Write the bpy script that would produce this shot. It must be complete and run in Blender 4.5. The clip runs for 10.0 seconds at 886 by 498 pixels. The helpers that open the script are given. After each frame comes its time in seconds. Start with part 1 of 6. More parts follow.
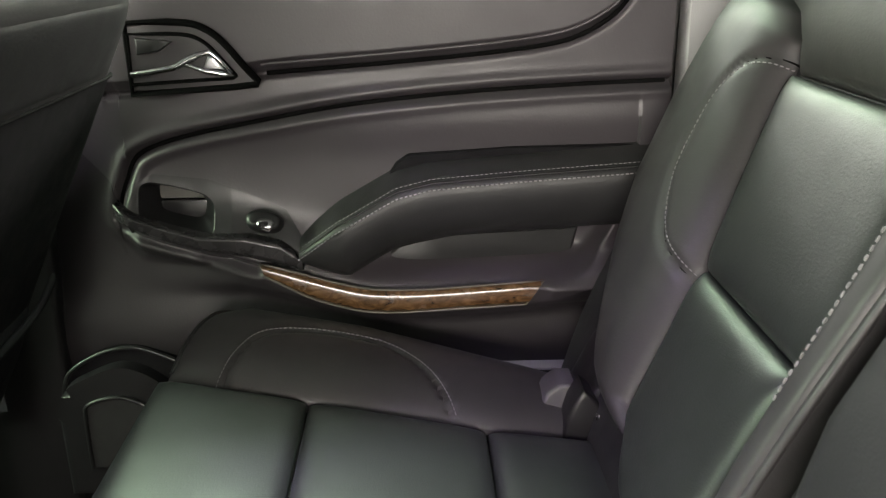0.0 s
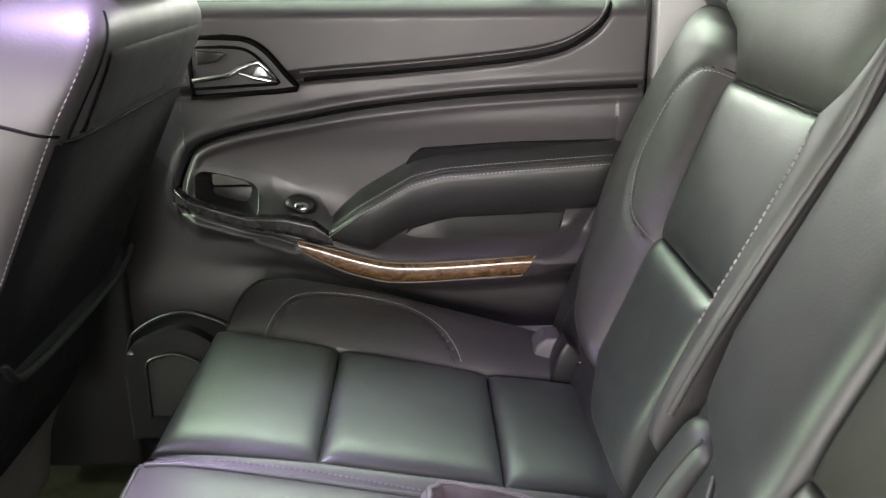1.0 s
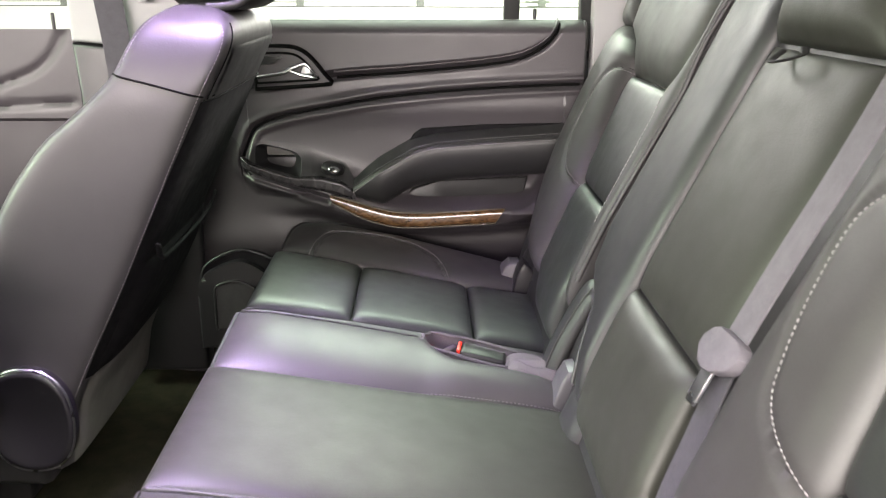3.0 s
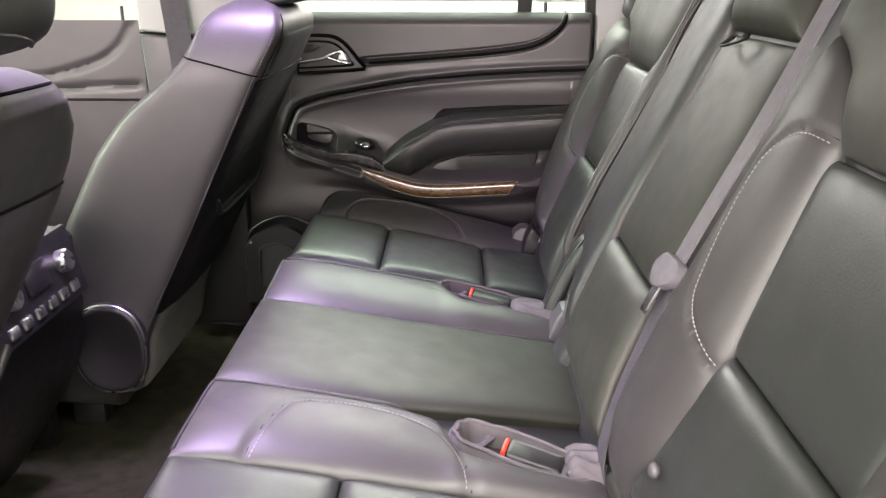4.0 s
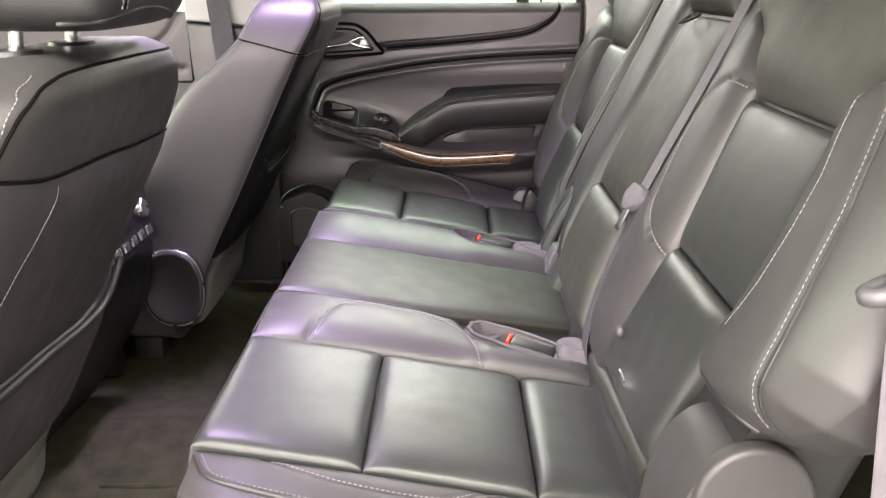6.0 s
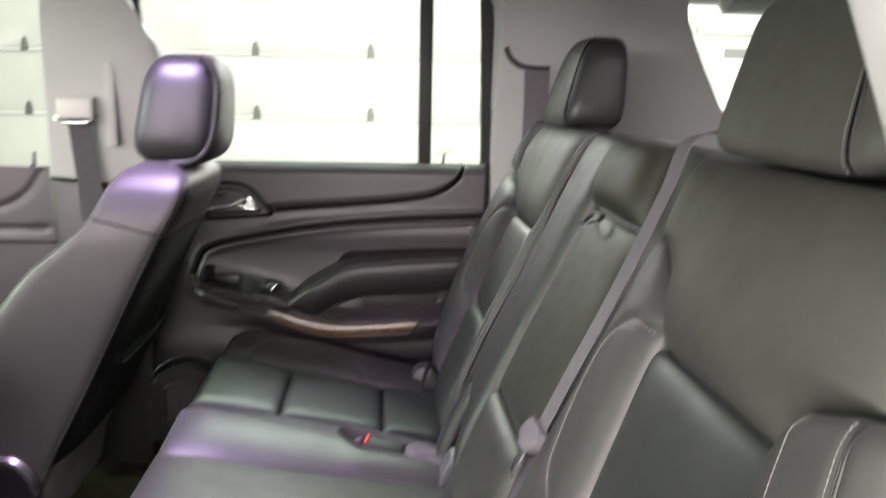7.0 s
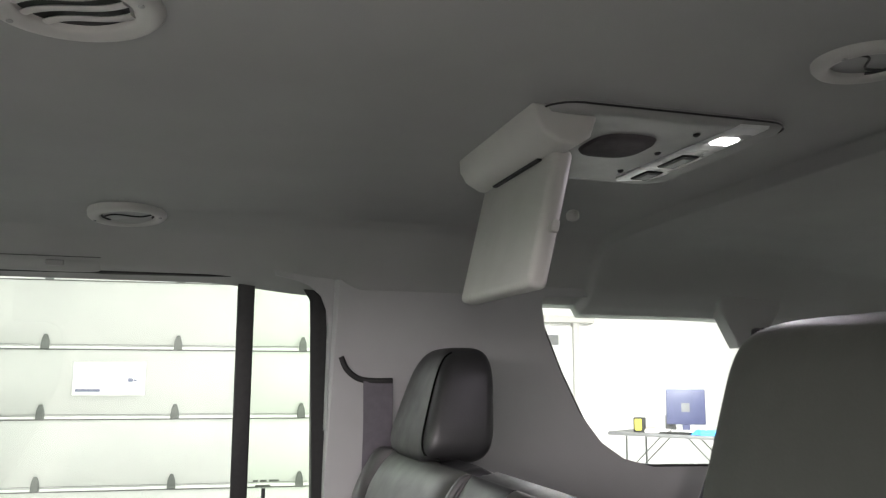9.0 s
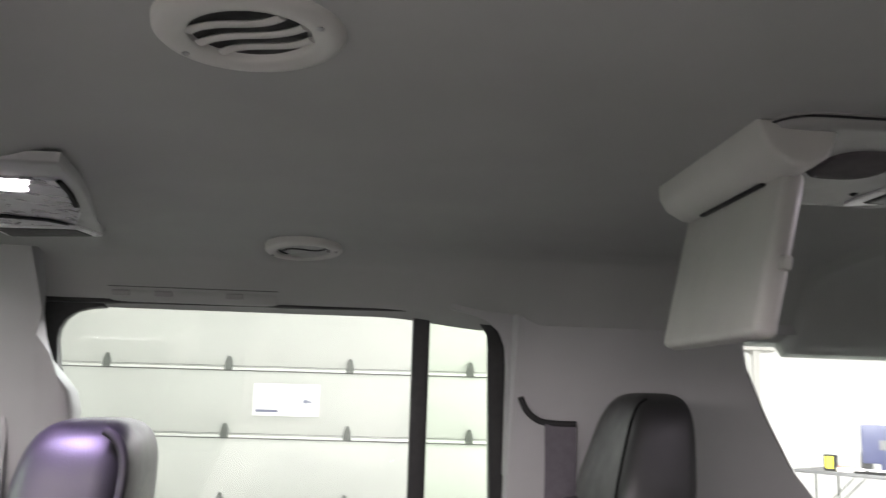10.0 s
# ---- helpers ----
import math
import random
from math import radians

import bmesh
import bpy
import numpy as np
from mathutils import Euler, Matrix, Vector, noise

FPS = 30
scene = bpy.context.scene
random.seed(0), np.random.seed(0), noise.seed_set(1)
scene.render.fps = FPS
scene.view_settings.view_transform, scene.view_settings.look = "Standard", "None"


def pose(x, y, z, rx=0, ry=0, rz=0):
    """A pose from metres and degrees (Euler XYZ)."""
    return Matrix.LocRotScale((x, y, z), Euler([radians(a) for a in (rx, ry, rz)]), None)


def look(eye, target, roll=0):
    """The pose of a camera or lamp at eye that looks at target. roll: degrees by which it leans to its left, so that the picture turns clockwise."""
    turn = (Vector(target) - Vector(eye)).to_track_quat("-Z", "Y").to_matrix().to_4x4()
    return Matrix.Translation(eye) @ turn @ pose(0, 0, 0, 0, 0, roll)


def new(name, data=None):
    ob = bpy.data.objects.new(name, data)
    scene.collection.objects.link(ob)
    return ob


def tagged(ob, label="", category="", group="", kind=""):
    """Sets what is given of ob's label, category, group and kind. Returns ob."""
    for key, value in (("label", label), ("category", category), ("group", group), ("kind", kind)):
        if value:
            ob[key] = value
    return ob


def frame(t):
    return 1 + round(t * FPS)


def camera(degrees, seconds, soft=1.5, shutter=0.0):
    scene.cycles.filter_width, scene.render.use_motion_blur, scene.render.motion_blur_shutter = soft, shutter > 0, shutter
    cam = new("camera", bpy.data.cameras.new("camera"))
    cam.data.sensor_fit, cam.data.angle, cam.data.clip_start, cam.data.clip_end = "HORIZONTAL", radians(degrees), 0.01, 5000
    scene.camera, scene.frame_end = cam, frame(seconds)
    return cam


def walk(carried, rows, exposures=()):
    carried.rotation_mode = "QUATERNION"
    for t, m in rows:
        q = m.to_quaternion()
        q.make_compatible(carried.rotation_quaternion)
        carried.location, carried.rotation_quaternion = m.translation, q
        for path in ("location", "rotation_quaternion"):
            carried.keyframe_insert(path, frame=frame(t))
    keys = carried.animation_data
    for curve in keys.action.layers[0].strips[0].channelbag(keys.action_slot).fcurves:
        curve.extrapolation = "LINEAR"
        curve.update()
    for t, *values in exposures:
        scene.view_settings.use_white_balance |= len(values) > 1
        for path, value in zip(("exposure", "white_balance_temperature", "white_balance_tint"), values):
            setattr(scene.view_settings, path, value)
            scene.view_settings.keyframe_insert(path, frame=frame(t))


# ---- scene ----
cam = camera(55.6, 10.0, soft=1.2, shutter=0.4)
PATH = [
    (0, (0.069, -0.277, 1.299), (0.135, 1.603, 0.618), -0.3),
    (0.5, (0.068, -0.378, 1.31), (0.119, 1.507, 0.643), -0.3),
    (1, (0.059, -0.484, 1.323), (0.111, 1.404, 0.665), -0.3),
    (1.5, (0.069, -0.621, 1.321), (0.111, 1.275, 0.685), -0.2),
    (2, (0.071, -0.741, 1.335), (0.117, 1.157, 0.705), -0.1),
    (2.5, (0.064, -0.844, 1.337), (0.113, 1.057, 0.718), 0.1),
    (3.8, (0.065, -1.166, 1.326), (0.093, 0.746, 0.743), 0.7),
    (4, (0.085, -1.203, 1.34), (0.062, 0.7, 0.725), 0.1),
    (4.5, (0.068, -1.337, 1.334), (0.031, 0.566, 0.721), -0.2),
    (5, (0.06, -1.46, 1.311), (0.025, 0.444, 0.701), 0.0),
    (5.2, (0.056, -1.503, 1.306), (0.02, 0.4, 0.691), -0.0),
    (6.3, (0.076, -1.489, 1.363), (0.056, 0.414, 0.747), -0.3),
    (6.5, (0.099, -1.428, 1.402), (0.082, 0.474, 0.785), 0.0),
    (7, (0.141, -1.269, 1.444), (0.291, 0.691, 1.072), 1.2),
    (7.2, (0.158, -1.219, 1.449), (0.399, 0.75, 1.195), 1.3),
    (7.5, (0.155, -1.157, 1.468), (0.51, 0.808, 1.356), 1.3),
    (8, (0.152, -1.034, 1.479), (0.639, 0.903, 1.582), 1.4),
    (8.5, (0.143, -0.968, 1.494), (0.698, 0.941, 1.708), 0.5),
    (9, (0.146, -0.921, 1.51), (0.712, 0.974, 1.808), 0.2),
    (9.5, (0.129, -0.859, 1.525), (0.56, 1.069, 1.839), 0.7),
    (10, (0.135, -0.816, 1.544), (0.319, 1.146, 1.889), 1.6),
]
EXPOSURES = [(0.0, 0.85, 7100, 3), (1.0, 1.25, 6900, 6), (2.5, 1.35, 6950, 10), (4.0, 1.05, 7050, 14), (5.0, 1.1, 7150, 18), (6.5, 1.15, 7050, 11), (7.2, 0.4, 6800, 10), (8.0, 0.05, 6650, 6), (8.5, -0.05, 6550, 6), (9.0, 0.25, 6600, 12), (10.0, 0.15, 6600, 16)]
walk(cam, [(t, look(eye, target, roll)) for t, eye, target, roll in PATH], EXPOSURES)

# ---- light: a white workshop lit by unseen, added area lamps ----
world = bpy.data.worlds.new("workshop_air")
scene.world = world
world.use_nodes = True
world.node_tree.nodes["Background"].inputs[0].default_value = (0.9, 0.95, 1.0, 1)
world.node_tree.nodes["Background"].inputs[1].default_value = 0.15


def area(name, at, target, sx, sy, watts, colour, spread=180):
    data = bpy.data.lights.new(name, "AREA")
    data.shape, data.size, data.size_y, data.energy, data.color = "RECTANGLE", sx, sy, watts, colour
    data.spread = radians(spread)
    ob = new(name, data)
    ob.matrix_world = look(at, target)
    return ob


area("area_light_near", (-0.3, -2.6, 3.3), (-0.1, -0.6, 0.8), 5.0, 1.0, 230, (0.96, 1.0, 0.94))
# Low helper lamp standing in for the bright near side of the workshop.
area("fill_light_south", (-2.0, -5.6, 2.2), (0.0, 0.0, 1.0), 6.5, 1.2, 440, (1.0, 0.93, 0.95))
# Helper lamp added to brighten the far cushions through the window.
area("fill_light_side", (0.2, 2.7, 3.5), (-0.05, 0.3, 0.8), 3.0, 1.4, 165, (0.78, 1.0, 0.85))
# Helper lamp aimed at the car to put highlights on the cushions.
area("fill_light_far", (-0.3, 5.6, 3.5), (0.1, -0.2, 0.9), 6.0, 0.9, 200, (0.95, 0.94, 1.0))
area("area_light_front", (-4.2, -0.4, 3.3), (-1.5, 0.0, 1.2), 1.6, 4.0, 350, (0.84, 1.0, 0.86))
area("area_light_rear", (5.0, 6.0, 3.45), (5.0, 6.2, 0.0), 4.0, 3.0, 1300, (1.0, 1.0, 1.0))
area("dome_lamp_light", (-0.275, 0.172, 1.744), (-0.27, 0.20, 0.8), 0.08, 0.06, 3.4, (0.68, 0.52, 1.0), 95)
# Unseen near lamp, assumed by symmetry and added to light the near seats.
area("dome_fill_light_near", (-0.275, -0.252, 1.744), (-0.27, -0.28, 0.8), 0.08, 0.06, 3, (0.70, 0.55, 1.0), 85)
area("map_lamp_light", (0.77, -0.052, 1.783), (0.74, -0.05, 1.0), 0.03, 0.03, 0.7, (0.95, 0.88, 1.0))

# ---- materials ----


def node_mat(name, colour, rough=0.5, metal=0.0, var=0.12, scale=9.0, bump=0.0, grain=500.0, wrinkle=0.0, spec=0.5,
             rough_var=0.08, coat=0.0, kind="noise"):
    m = bpy.data.materials.new(name)
    m.use_nodes = True
    nt = m.node_tree
    b = nt.nodes["Principled BSDF"]
    tc = nt.nodes.new("ShaderNodeTexCoord")
    big = nt.nodes.new("ShaderNodeTexNoise")
    big.inputs["Scale"].default_value, big.inputs["Detail"].default_value = scale, 5.0
    nt.links.new(tc.outputs["Object"], big.inputs["Vector"])
    ramp = nt.nodes.new("ShaderNodeMapRange")
    ramp.inputs["From Min"].default_value, ramp.inputs["From Max"].default_value = 0.3, 0.7
    ramp.inputs["To Min"].default_value, ramp.inputs["To Max"].default_value = 1 - var, 1 + var
    nt.links.new(big.outputs["Fac"], ramp.inputs["Value"])
    mul = nt.nodes.new("ShaderNodeVectorMath")
    mul.operation = "SCALE"
    mul.inputs[0].default_value = colour
    nt.links.new(ramp.outputs["Result"], mul.inputs["Scale"])
    nt.links.new(mul.outputs["Vector"], b.inputs["Base Color"])
    rr = nt.nodes.new("ShaderNodeMapRange")
    rr.inputs["From Min"].default_value, rr.inputs["From Max"].default_value = 0.3, 0.7
    rr.inputs["To Min"].default_value, rr.inputs["To Max"].default_value = max(0.02, rough - rough_var), min(1, rough + rough_var)
    fine = nt.nodes.new("ShaderNodeTexNoise")
    fine.inputs["Scale"].default_value, fine.inputs["Detail"].default_value = scale * 4.3, 4.0
    nt.links.new(tc.outputs["Object"], fine.inputs["Vector"])
    nt.links.new(fine.outputs["Fac"], rr.inputs["Value"])
    nt.links.new(rr.outputs["Result"], b.inputs["Roughness"])
    b.inputs["Metallic"].default_value = metal
    b.inputs["Specular IOR Level"].default_value = spec
    b.inputs["Coat Weight"].default_value = coat
    b.inputs["Coat Roughness"].default_value = 0.08
    last = None
    if bump:
        if kind == "leather":
            g = nt.nodes.new("ShaderNodeTexVoronoi")
            g.inputs["Scale"].default_value = grain
            out = g.outputs["Distance"]
        else:
            g = nt.nodes.new("ShaderNodeTexNoise")
            g.inputs["Scale"].default_value, g.inputs["Detail"].default_value = grain, 3.0
            out = g.outputs["Fac"]
        nt.links.new(tc.outputs["Object"], g.inputs["Vector"])
        bn = nt.nodes.new("ShaderNodeBump")
        bn.inputs["Strength"].default_value, bn.inputs["Distance"].default_value = bump, 0.0015
        nt.links.new(out, bn.inputs["Height"])
        last = bn
    if wrinkle:
        w = nt.nodes.new("ShaderNodeTexNoise")
        w.inputs["Scale"].default_value, w.inputs["Detail"].default_value = 11.0, 1.0
        nt.links.new(tc.outputs["Object"], w.inputs["Vector"])
        wb = nt.nodes.new("ShaderNodeBump")
        wb.inputs["Strength"].default_value, wb.inputs["Distance"].default_value = wrinkle, 0.012
        nt.links.new(w.outputs["Fac"], wb.inputs["Height"])
        if last:
            nt.links.new(last.outputs["Normal"], wb.inputs["Normal"])
        last = wb
    if last:
        nt.links.new(last.outputs["Normal"], b.inputs["Normal"])
    return m


LEATHER = node_mat("black_leather", (0.017, 0.017, 0.0175), 0.46, 0, 0.14, 7, 0.13, 360, 0.12, 0.5, 0.05)
BOLSTER = node_mat("smooth_bolster_leather", (0.034, 0.032, 0.0325), 0.47, 0, 0.12, 7, 0.10, 330, 0.10, 0.5, 0.05)
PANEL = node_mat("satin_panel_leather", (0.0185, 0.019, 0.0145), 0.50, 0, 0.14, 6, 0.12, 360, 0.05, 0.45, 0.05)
# Leather lightened so light on upper panels and near headrest is in the colour.
LITLEATHER = node_mat("lightened_leather", (0.041, 0.0415, 0.0375), 0.5, 0, 0.14, 6, 0.12, 360, 0.06, 0.45, 0.05)
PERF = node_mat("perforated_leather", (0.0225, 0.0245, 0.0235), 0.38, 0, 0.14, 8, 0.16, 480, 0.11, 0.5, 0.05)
VINYL = node_mat("door_vinyl", (0.0415, 0.0365, 0.0405), 0.40, 0, 0.12, 6, 0.08, 280, 0.0, 0.45, 0.06)
PLASTIC = node_mat("dark_plastic", (0.011, 0.0105, 0.0115), 0.38, 0, 0.12, 10, 0.12, 700, 0, 0.45, 0.06)
GLOSSY = node_mat("satin_black_plastic", (0.010, 0.010, 0.0105), 0.36, 0, 0.1, 12, 0.03, 600)
FASCIA = node_mat("satin_fascia", (0.020, 0.0185, 0.020), 0.27, 0, 0.1, 12, 0.02, 600)
RUBBER = node_mat("black_rubber", (0.012, 0.012, 0.012), 0.6, 0, 0.1, 20, 0.1, 300)
# Near-black: shade on the passenger seat back is put into this vinyl.
SHADEVINYL = node_mat("shade_dark_vinyl", (0.005, 0.0045, 0.0055), 0.8, 0, 0.15, 12, 0.1, 300, 0, 0.15)
GREYTRIM = node_mat("grey_trim_plastic", (0.32, 0.318, 0.318), 0.55, 0, 0.05, 5, 0.15, 600, 0, 0.35)
LINER = node_mat("headliner_cloth", (0.34, 0.34, 0.333), 0.95, 0, 0.05, 4, 0.35, 900, 0, 0.15)
MIDGREY = node_mat("mid_grey_plastic", (0.055, 0.052, 0.058), 0.42, 0, 0.05, 8, 0.1, 500)
WHITEPLASTIC = node_mat("white_plastic", (0.62, 0.62, 0.63), 0.3, 0, 0.03, 8)
PALE = node_mat("pale_grey_plastic", (0.42, 0.41, 0.395), 0.45, 0, 0.04, 6, 0.08, 500, 0, 0.4)
CARPET = node_mat("cabin_carpet", (0.024, 0.0235, 0.0145), 0.95, 0, 0.35, 26, 0.9, 420, 0, 0.1)
WEB = node_mat("belt_webbing", (0.115, 0.105, 0.12), 0.7, 0, 0.1, 60, 0.4, 900, 0, 0.3)
DARKWEB = node_mat("dark_belt_webbing", (0.05, 0.047, 0.055), 0.7, 0, 0.1, 60, 0.4, 900, 0, 0.3)
THREAD = node_mat("grey_thread", (0.20, 0.19, 0.195), 0.8, 0, 0.1, 60)
CHROME = node_mat("chrome", (0.8, 0.8, 0.82), 0.12, 1.0, 0.03, 10, rough_var=0.04)
SATIN = node_mat("satin_metal", (0.55, 0.55, 0.57), 0.3, 1.0, 0.05, 10)
DULLMETAL = node_mat("dull_metal_edge", (0.09, 0.08, 0.065), 0.42, 0.6, 0.05, 10)
RED = node_mat("red_plastic", (0.75, 0.03, 0.015), 0.35, 0, 0.05, 20)
FELT = node_mat("grey_pocket_cloth", (0.082, 0.074, 0.080), 0.85, 0, 0.2, 18, 0.5, 500, 0.3, 0.2)
SKIRT = node_mat("grey_seat_skirt", (0.14, 0.134, 0.126), 0.8, 0, 0.1, 12, 0.2, 300, 0, 0.2)
PLATE = node_mat("grey_console_plate", (0.26, 0.258, 0.256), 0.55, 0, 0.05, 5, 0.15, 600, 0, 0.35)
# Lower door plastic, its colour darkened to hold the front seat's shade.
LOWERSHADE = node_mat("shaded_lower_plastic", (0.021, 0.0185, 0.0205), 0.42, 0, 0.12, 8, 0.10, 420, 0, 0.4, 0.05)
JOINT = node_mat("black_panel_joint", (0.003, 0.003, 0.003), 0.9, 0, 0.1, 20, spec=0.08)
GASKET = node_mat("dark_joint_gasket", (0.10, 0.10, 0.10), 0.7, 0, 0.1, 10)
WHITEPAINT = node_mat("white_wall_paint", (0.66, 0.66, 0.65), 0.7, 0, 0.03, 3, 0.1, 90)
DOORPAINT = node_mat("white_enamel_panel", (0.478, 0.478, 0.466), 0.45, 0, 0.03, 2.5, 0.06, 120)
CONCRETE = node_mat("painted_concrete", (0.42, 0.41, 0.40), 0.5, 0, 0.15, 2, 0.2, 60)
BOARD = node_mat("white_board", (0.85, 0.85, 0.87), 0.4, 0, 0.02, 5)
INK = node_mat("grey_print", (0.15, 0.16, 0.25), 0.6, 0, 0.05, 10)
STEEL = node_mat("galvanised_steel", (0.10, 0.105, 0.10), 0.45, 0.3, 0.2, 30)
TABLEGREY = node_mat("grey_table_top", (0.13, 0.13, 0.135), 0.5, 0, 0.08, 10)
MONITOR = node_mat("dark_monitor_back", (0.055, 0.06, 0.12), 0.4, 0, 0.05, 10)
YELLOW = node_mat("yellow_print", (0.8, 0.72, 0.05), 0.5, 0, 0.05, 10)
PAPER = node_mat("paper", (0.75, 0.72, 0.7), 0.8, 0, 0.06, 10)
BLUE = node_mat("blue_cloth", (0.04, 0.22, 0.6), 0.8, 0, 0.1, 10)
ORANGE = node_mat("salmon_plastic", (0.7, 0.25, 0.2), 0.5, 0, 0.1, 10)
BODY = node_mat("car_body_paint", (0.05, 0.05, 0.055), 0.3, 0.2, 0.03, 4, coat=0.6)


def wood_mat():
    m = node_mat("burl_wood", (0.2, 0.1, 0.045), 0.22, 0, 0.1, 9, coat=0.8)
    nt = m.node_tree
    b = nt.nodes["Principled BSDF"]
    tc = nt.nodes["Texture Coordinate"]
    mp = nt.nodes.new("ShaderNodeMapping")
    mp.inputs["Scale"].default_value = (1.0, 1.0, 2.2)
    nt.links.new(tc.outputs["Object"], mp.inputs["Vector"])
    n = nt.nodes.new("ShaderNodeTexNoise")
    n.inputs["Scale"].default_value, n.inputs["Detail"].default_value, n.inputs["Distortion"].default_value = 34, 7, 2.2
    nt.links.new(mp.outputs["Vector"], n.inputs["Vector"])
    r = nt.nodes.new("ShaderNodeValToRGB")
    r.color_ramp.elements[0].position, r.color_ramp.elements[0].color = 0.3, (0.035, 0.018, 0.008, 1)
    r.color_ramp.elements[1].position, r.color_ramp.elements[1].color = 0.72, (0.15, 0.085, 0.04, 1)
    e = r.color_ramp.elements.new(0.5)
    e.color = (0.085, 0.045, 0.02, 1)
    nt.links.new(n.outputs["Fac"], r.inputs["Fac"])
    nt.links.new(r.outputs["Color"], b.inputs["Base Color"])
    return m


def glass_mat(name, tint):
    m = bpy.data.materials.new(name)
    m.use_nodes = True
    nt = m.node_tree
    nt.nodes.clear()
    out = nt.nodes.new("ShaderNodeOutputMaterial")
    mix = nt.nodes.new("ShaderNodeMixShader")
    tr = nt.nodes.new("ShaderNodeBsdfTransparent")
    tr.inputs[0].default_value = (*tint, 1)
    gl = nt.nodes.new("ShaderNodeBsdfGlossy")
    gl.inputs["Roughness"].default_value = 0.02
    fr = nt.nodes.new("ShaderNodeFresnel")
    fr.inputs["IOR"].default_value = 1.45
    nt.links.new(fr.outputs[0], mix.inputs[0])
    nt.links.new(tr.outputs[0], mix.inputs[1])
    nt.links.new(gl.outputs[0], mix.inputs[2])
    nt.links.new(mix.outputs[0], out.inputs[0])
    return m


def emit_mat(name, colour, strength):
    m = bpy.data.materials.new(name)
    m.use_nodes = True
    b = m.node_tree.nodes["Principled BSDF"]
    b.inputs["Base Color"].default_value = (*colour, 1)
    b.inputs["Emission Color"].default_value = (*colour, 1)
    b.inputs["Emission Strength"].default_value = strength
    return m


WOOD = wood_mat()
GLASS = glass_mat("clear_glass", (0.95, 0.98, 0.95))
GREENGLASS = glass_mat("green_tinted_glass", (0.92, 0.98, 0.91))
LIT = emit_mat("lit_lens", (1.0, 0.96, 1.0), 9.0)

# ---- builders ----
PLACE = {}


def thing(name, at, label, category, group="", kind=""):
    ob = new(name)
    ob.empty_display_size = 0.05
    ob.location = at
    PLACE[ob] = Matrix.Translation(at)
    return tagged(ob, label, category, group, kind)


def link(name, verts, faces, mat, parent=None, label="", smooth=True, m=None):
    me = bpy.data.meshes.new(name)
    me.from_pydata([tuple(v) for v in verts], [], faces)
    me.validate()
    me.materials.append(mat)
    bm = bmesh.new()
    bm.from_mesh(me)
    bmesh.ops.recalc_face_normals(bm, faces=bm.faces)
    bm.to_mesh(me)
    bm.free()
    if smooth:
        me.polygons.foreach_set("use_smooth", [True] * len(me.polygons))
        try:
            me.set_sharp_from_angle(angle=radians(50))
        except AttributeError:
            pass
    ob = new(name, me)
    if parent:
        ob.parent = parent
        ob.matrix_parent_inverse = PLACE.get(parent, Matrix()).inverted()
    if label:
        ob["label"] = label
    PLACE[ob] = Matrix()
    return ob


def part(name, bm, mat, parent=None, label="", smooth=True):
    me = bpy.data.meshes.new(name)
    bmesh.ops.recalc_face_normals(bm, faces=bm.faces)
    bm.to_mesh(me)
    bm.free()
    me.materials.append(mat)
    if smooth:
        me.polygons.foreach_set("use_smooth", [True] * len(me.polygons))
        me.set_sharp_from_angle(angle=radians(40))
    ob = new(name, me)
    if parent:
        ob.parent = parent
        ob.matrix_parent_inverse = PLACE.get(parent, Matrix()).inverted()
    if label:
        ob["label"] = label
    PLACE[ob] = Matrix()
    return ob


def box_bm(lo, hi, bevel=0.0, seg=2, m=None):
    bm = bmesh.new()
    lo, hi = Vector(lo), Vector(hi)
    mid, size = (lo + hi) / 2, hi - lo
    bmesh.ops.create_cube(bm, size=1.0, matrix=Matrix.Translation(mid) @ Matrix.Diagonal((*size, 1)))
    if bevel:
        bmesh.ops.bevel(bm, geom=bm.edges[:], offset=bevel, segments=seg, profile=0.5, affect="EDGES")
    if m:
        bmesh.ops.transform(bm, matrix=m, verts=bm.verts)
    return bm


def prism_bm(outline, to3d, depth, bevel=0.0, seg=2):
    """A flat outline (u, v), carried to space by to3d(u, v, w), w from 0 to depth."""
    bm = bmesh.new()
    front = [bm.verts.new(to3d(u, v, 0.0)) for u, v in outline]
    back = [bm.verts.new(to3d(u, v, depth)) for u, v in outline]
    n = len(outline)
    top = bm.faces.new(front)
    bm.faces.new(back[::-1])
    for i in range(n):
        bm.faces.new((front[i], back[i], back[(i + 1) % n], front[(i + 1) % n]))
    if bevel:
        bmesh.ops.bevel(bm, geom=list(top.edges), offset=bevel, segments=seg, profile=0.5, affect="EDGES")
    return bm


def resample(points, step):
    p = np.array(points, float)
    d = np.r_[0, np.cumsum(np.linalg.norm(np.diff(p, axis=0), axis=1))]
    n = max(2, int(d[-1] / step) + 1)
    s = np.linspace(0, d[-1], n)
    return np.stack([np.interp(s, d, p[:, k]) for k in range(p.shape[1])], 1)


def smooth_line(points, n=40):
    """A Catmull-Rom curve through the points."""
    p = np.array(points, float)
    p = np.vstack([2 * p[0] - p[1], p, 2 * p[-1] - p[-2]])
    out = []
    segs = len(p) - 3
    per = max(2, n // segs)
    for i in range(segs):
        a, b, c, d = p[i:i + 4]
        for k in range(per):
            t = k / per
            out.append(0.5 * (2 * b + (c - a) * t + (2 * a - 5 * b + 4 * c - d) * t * t + (3 * b - a - 3 * c + d) * t ** 3))
    out.append(p[-2])
    return np.array(out)


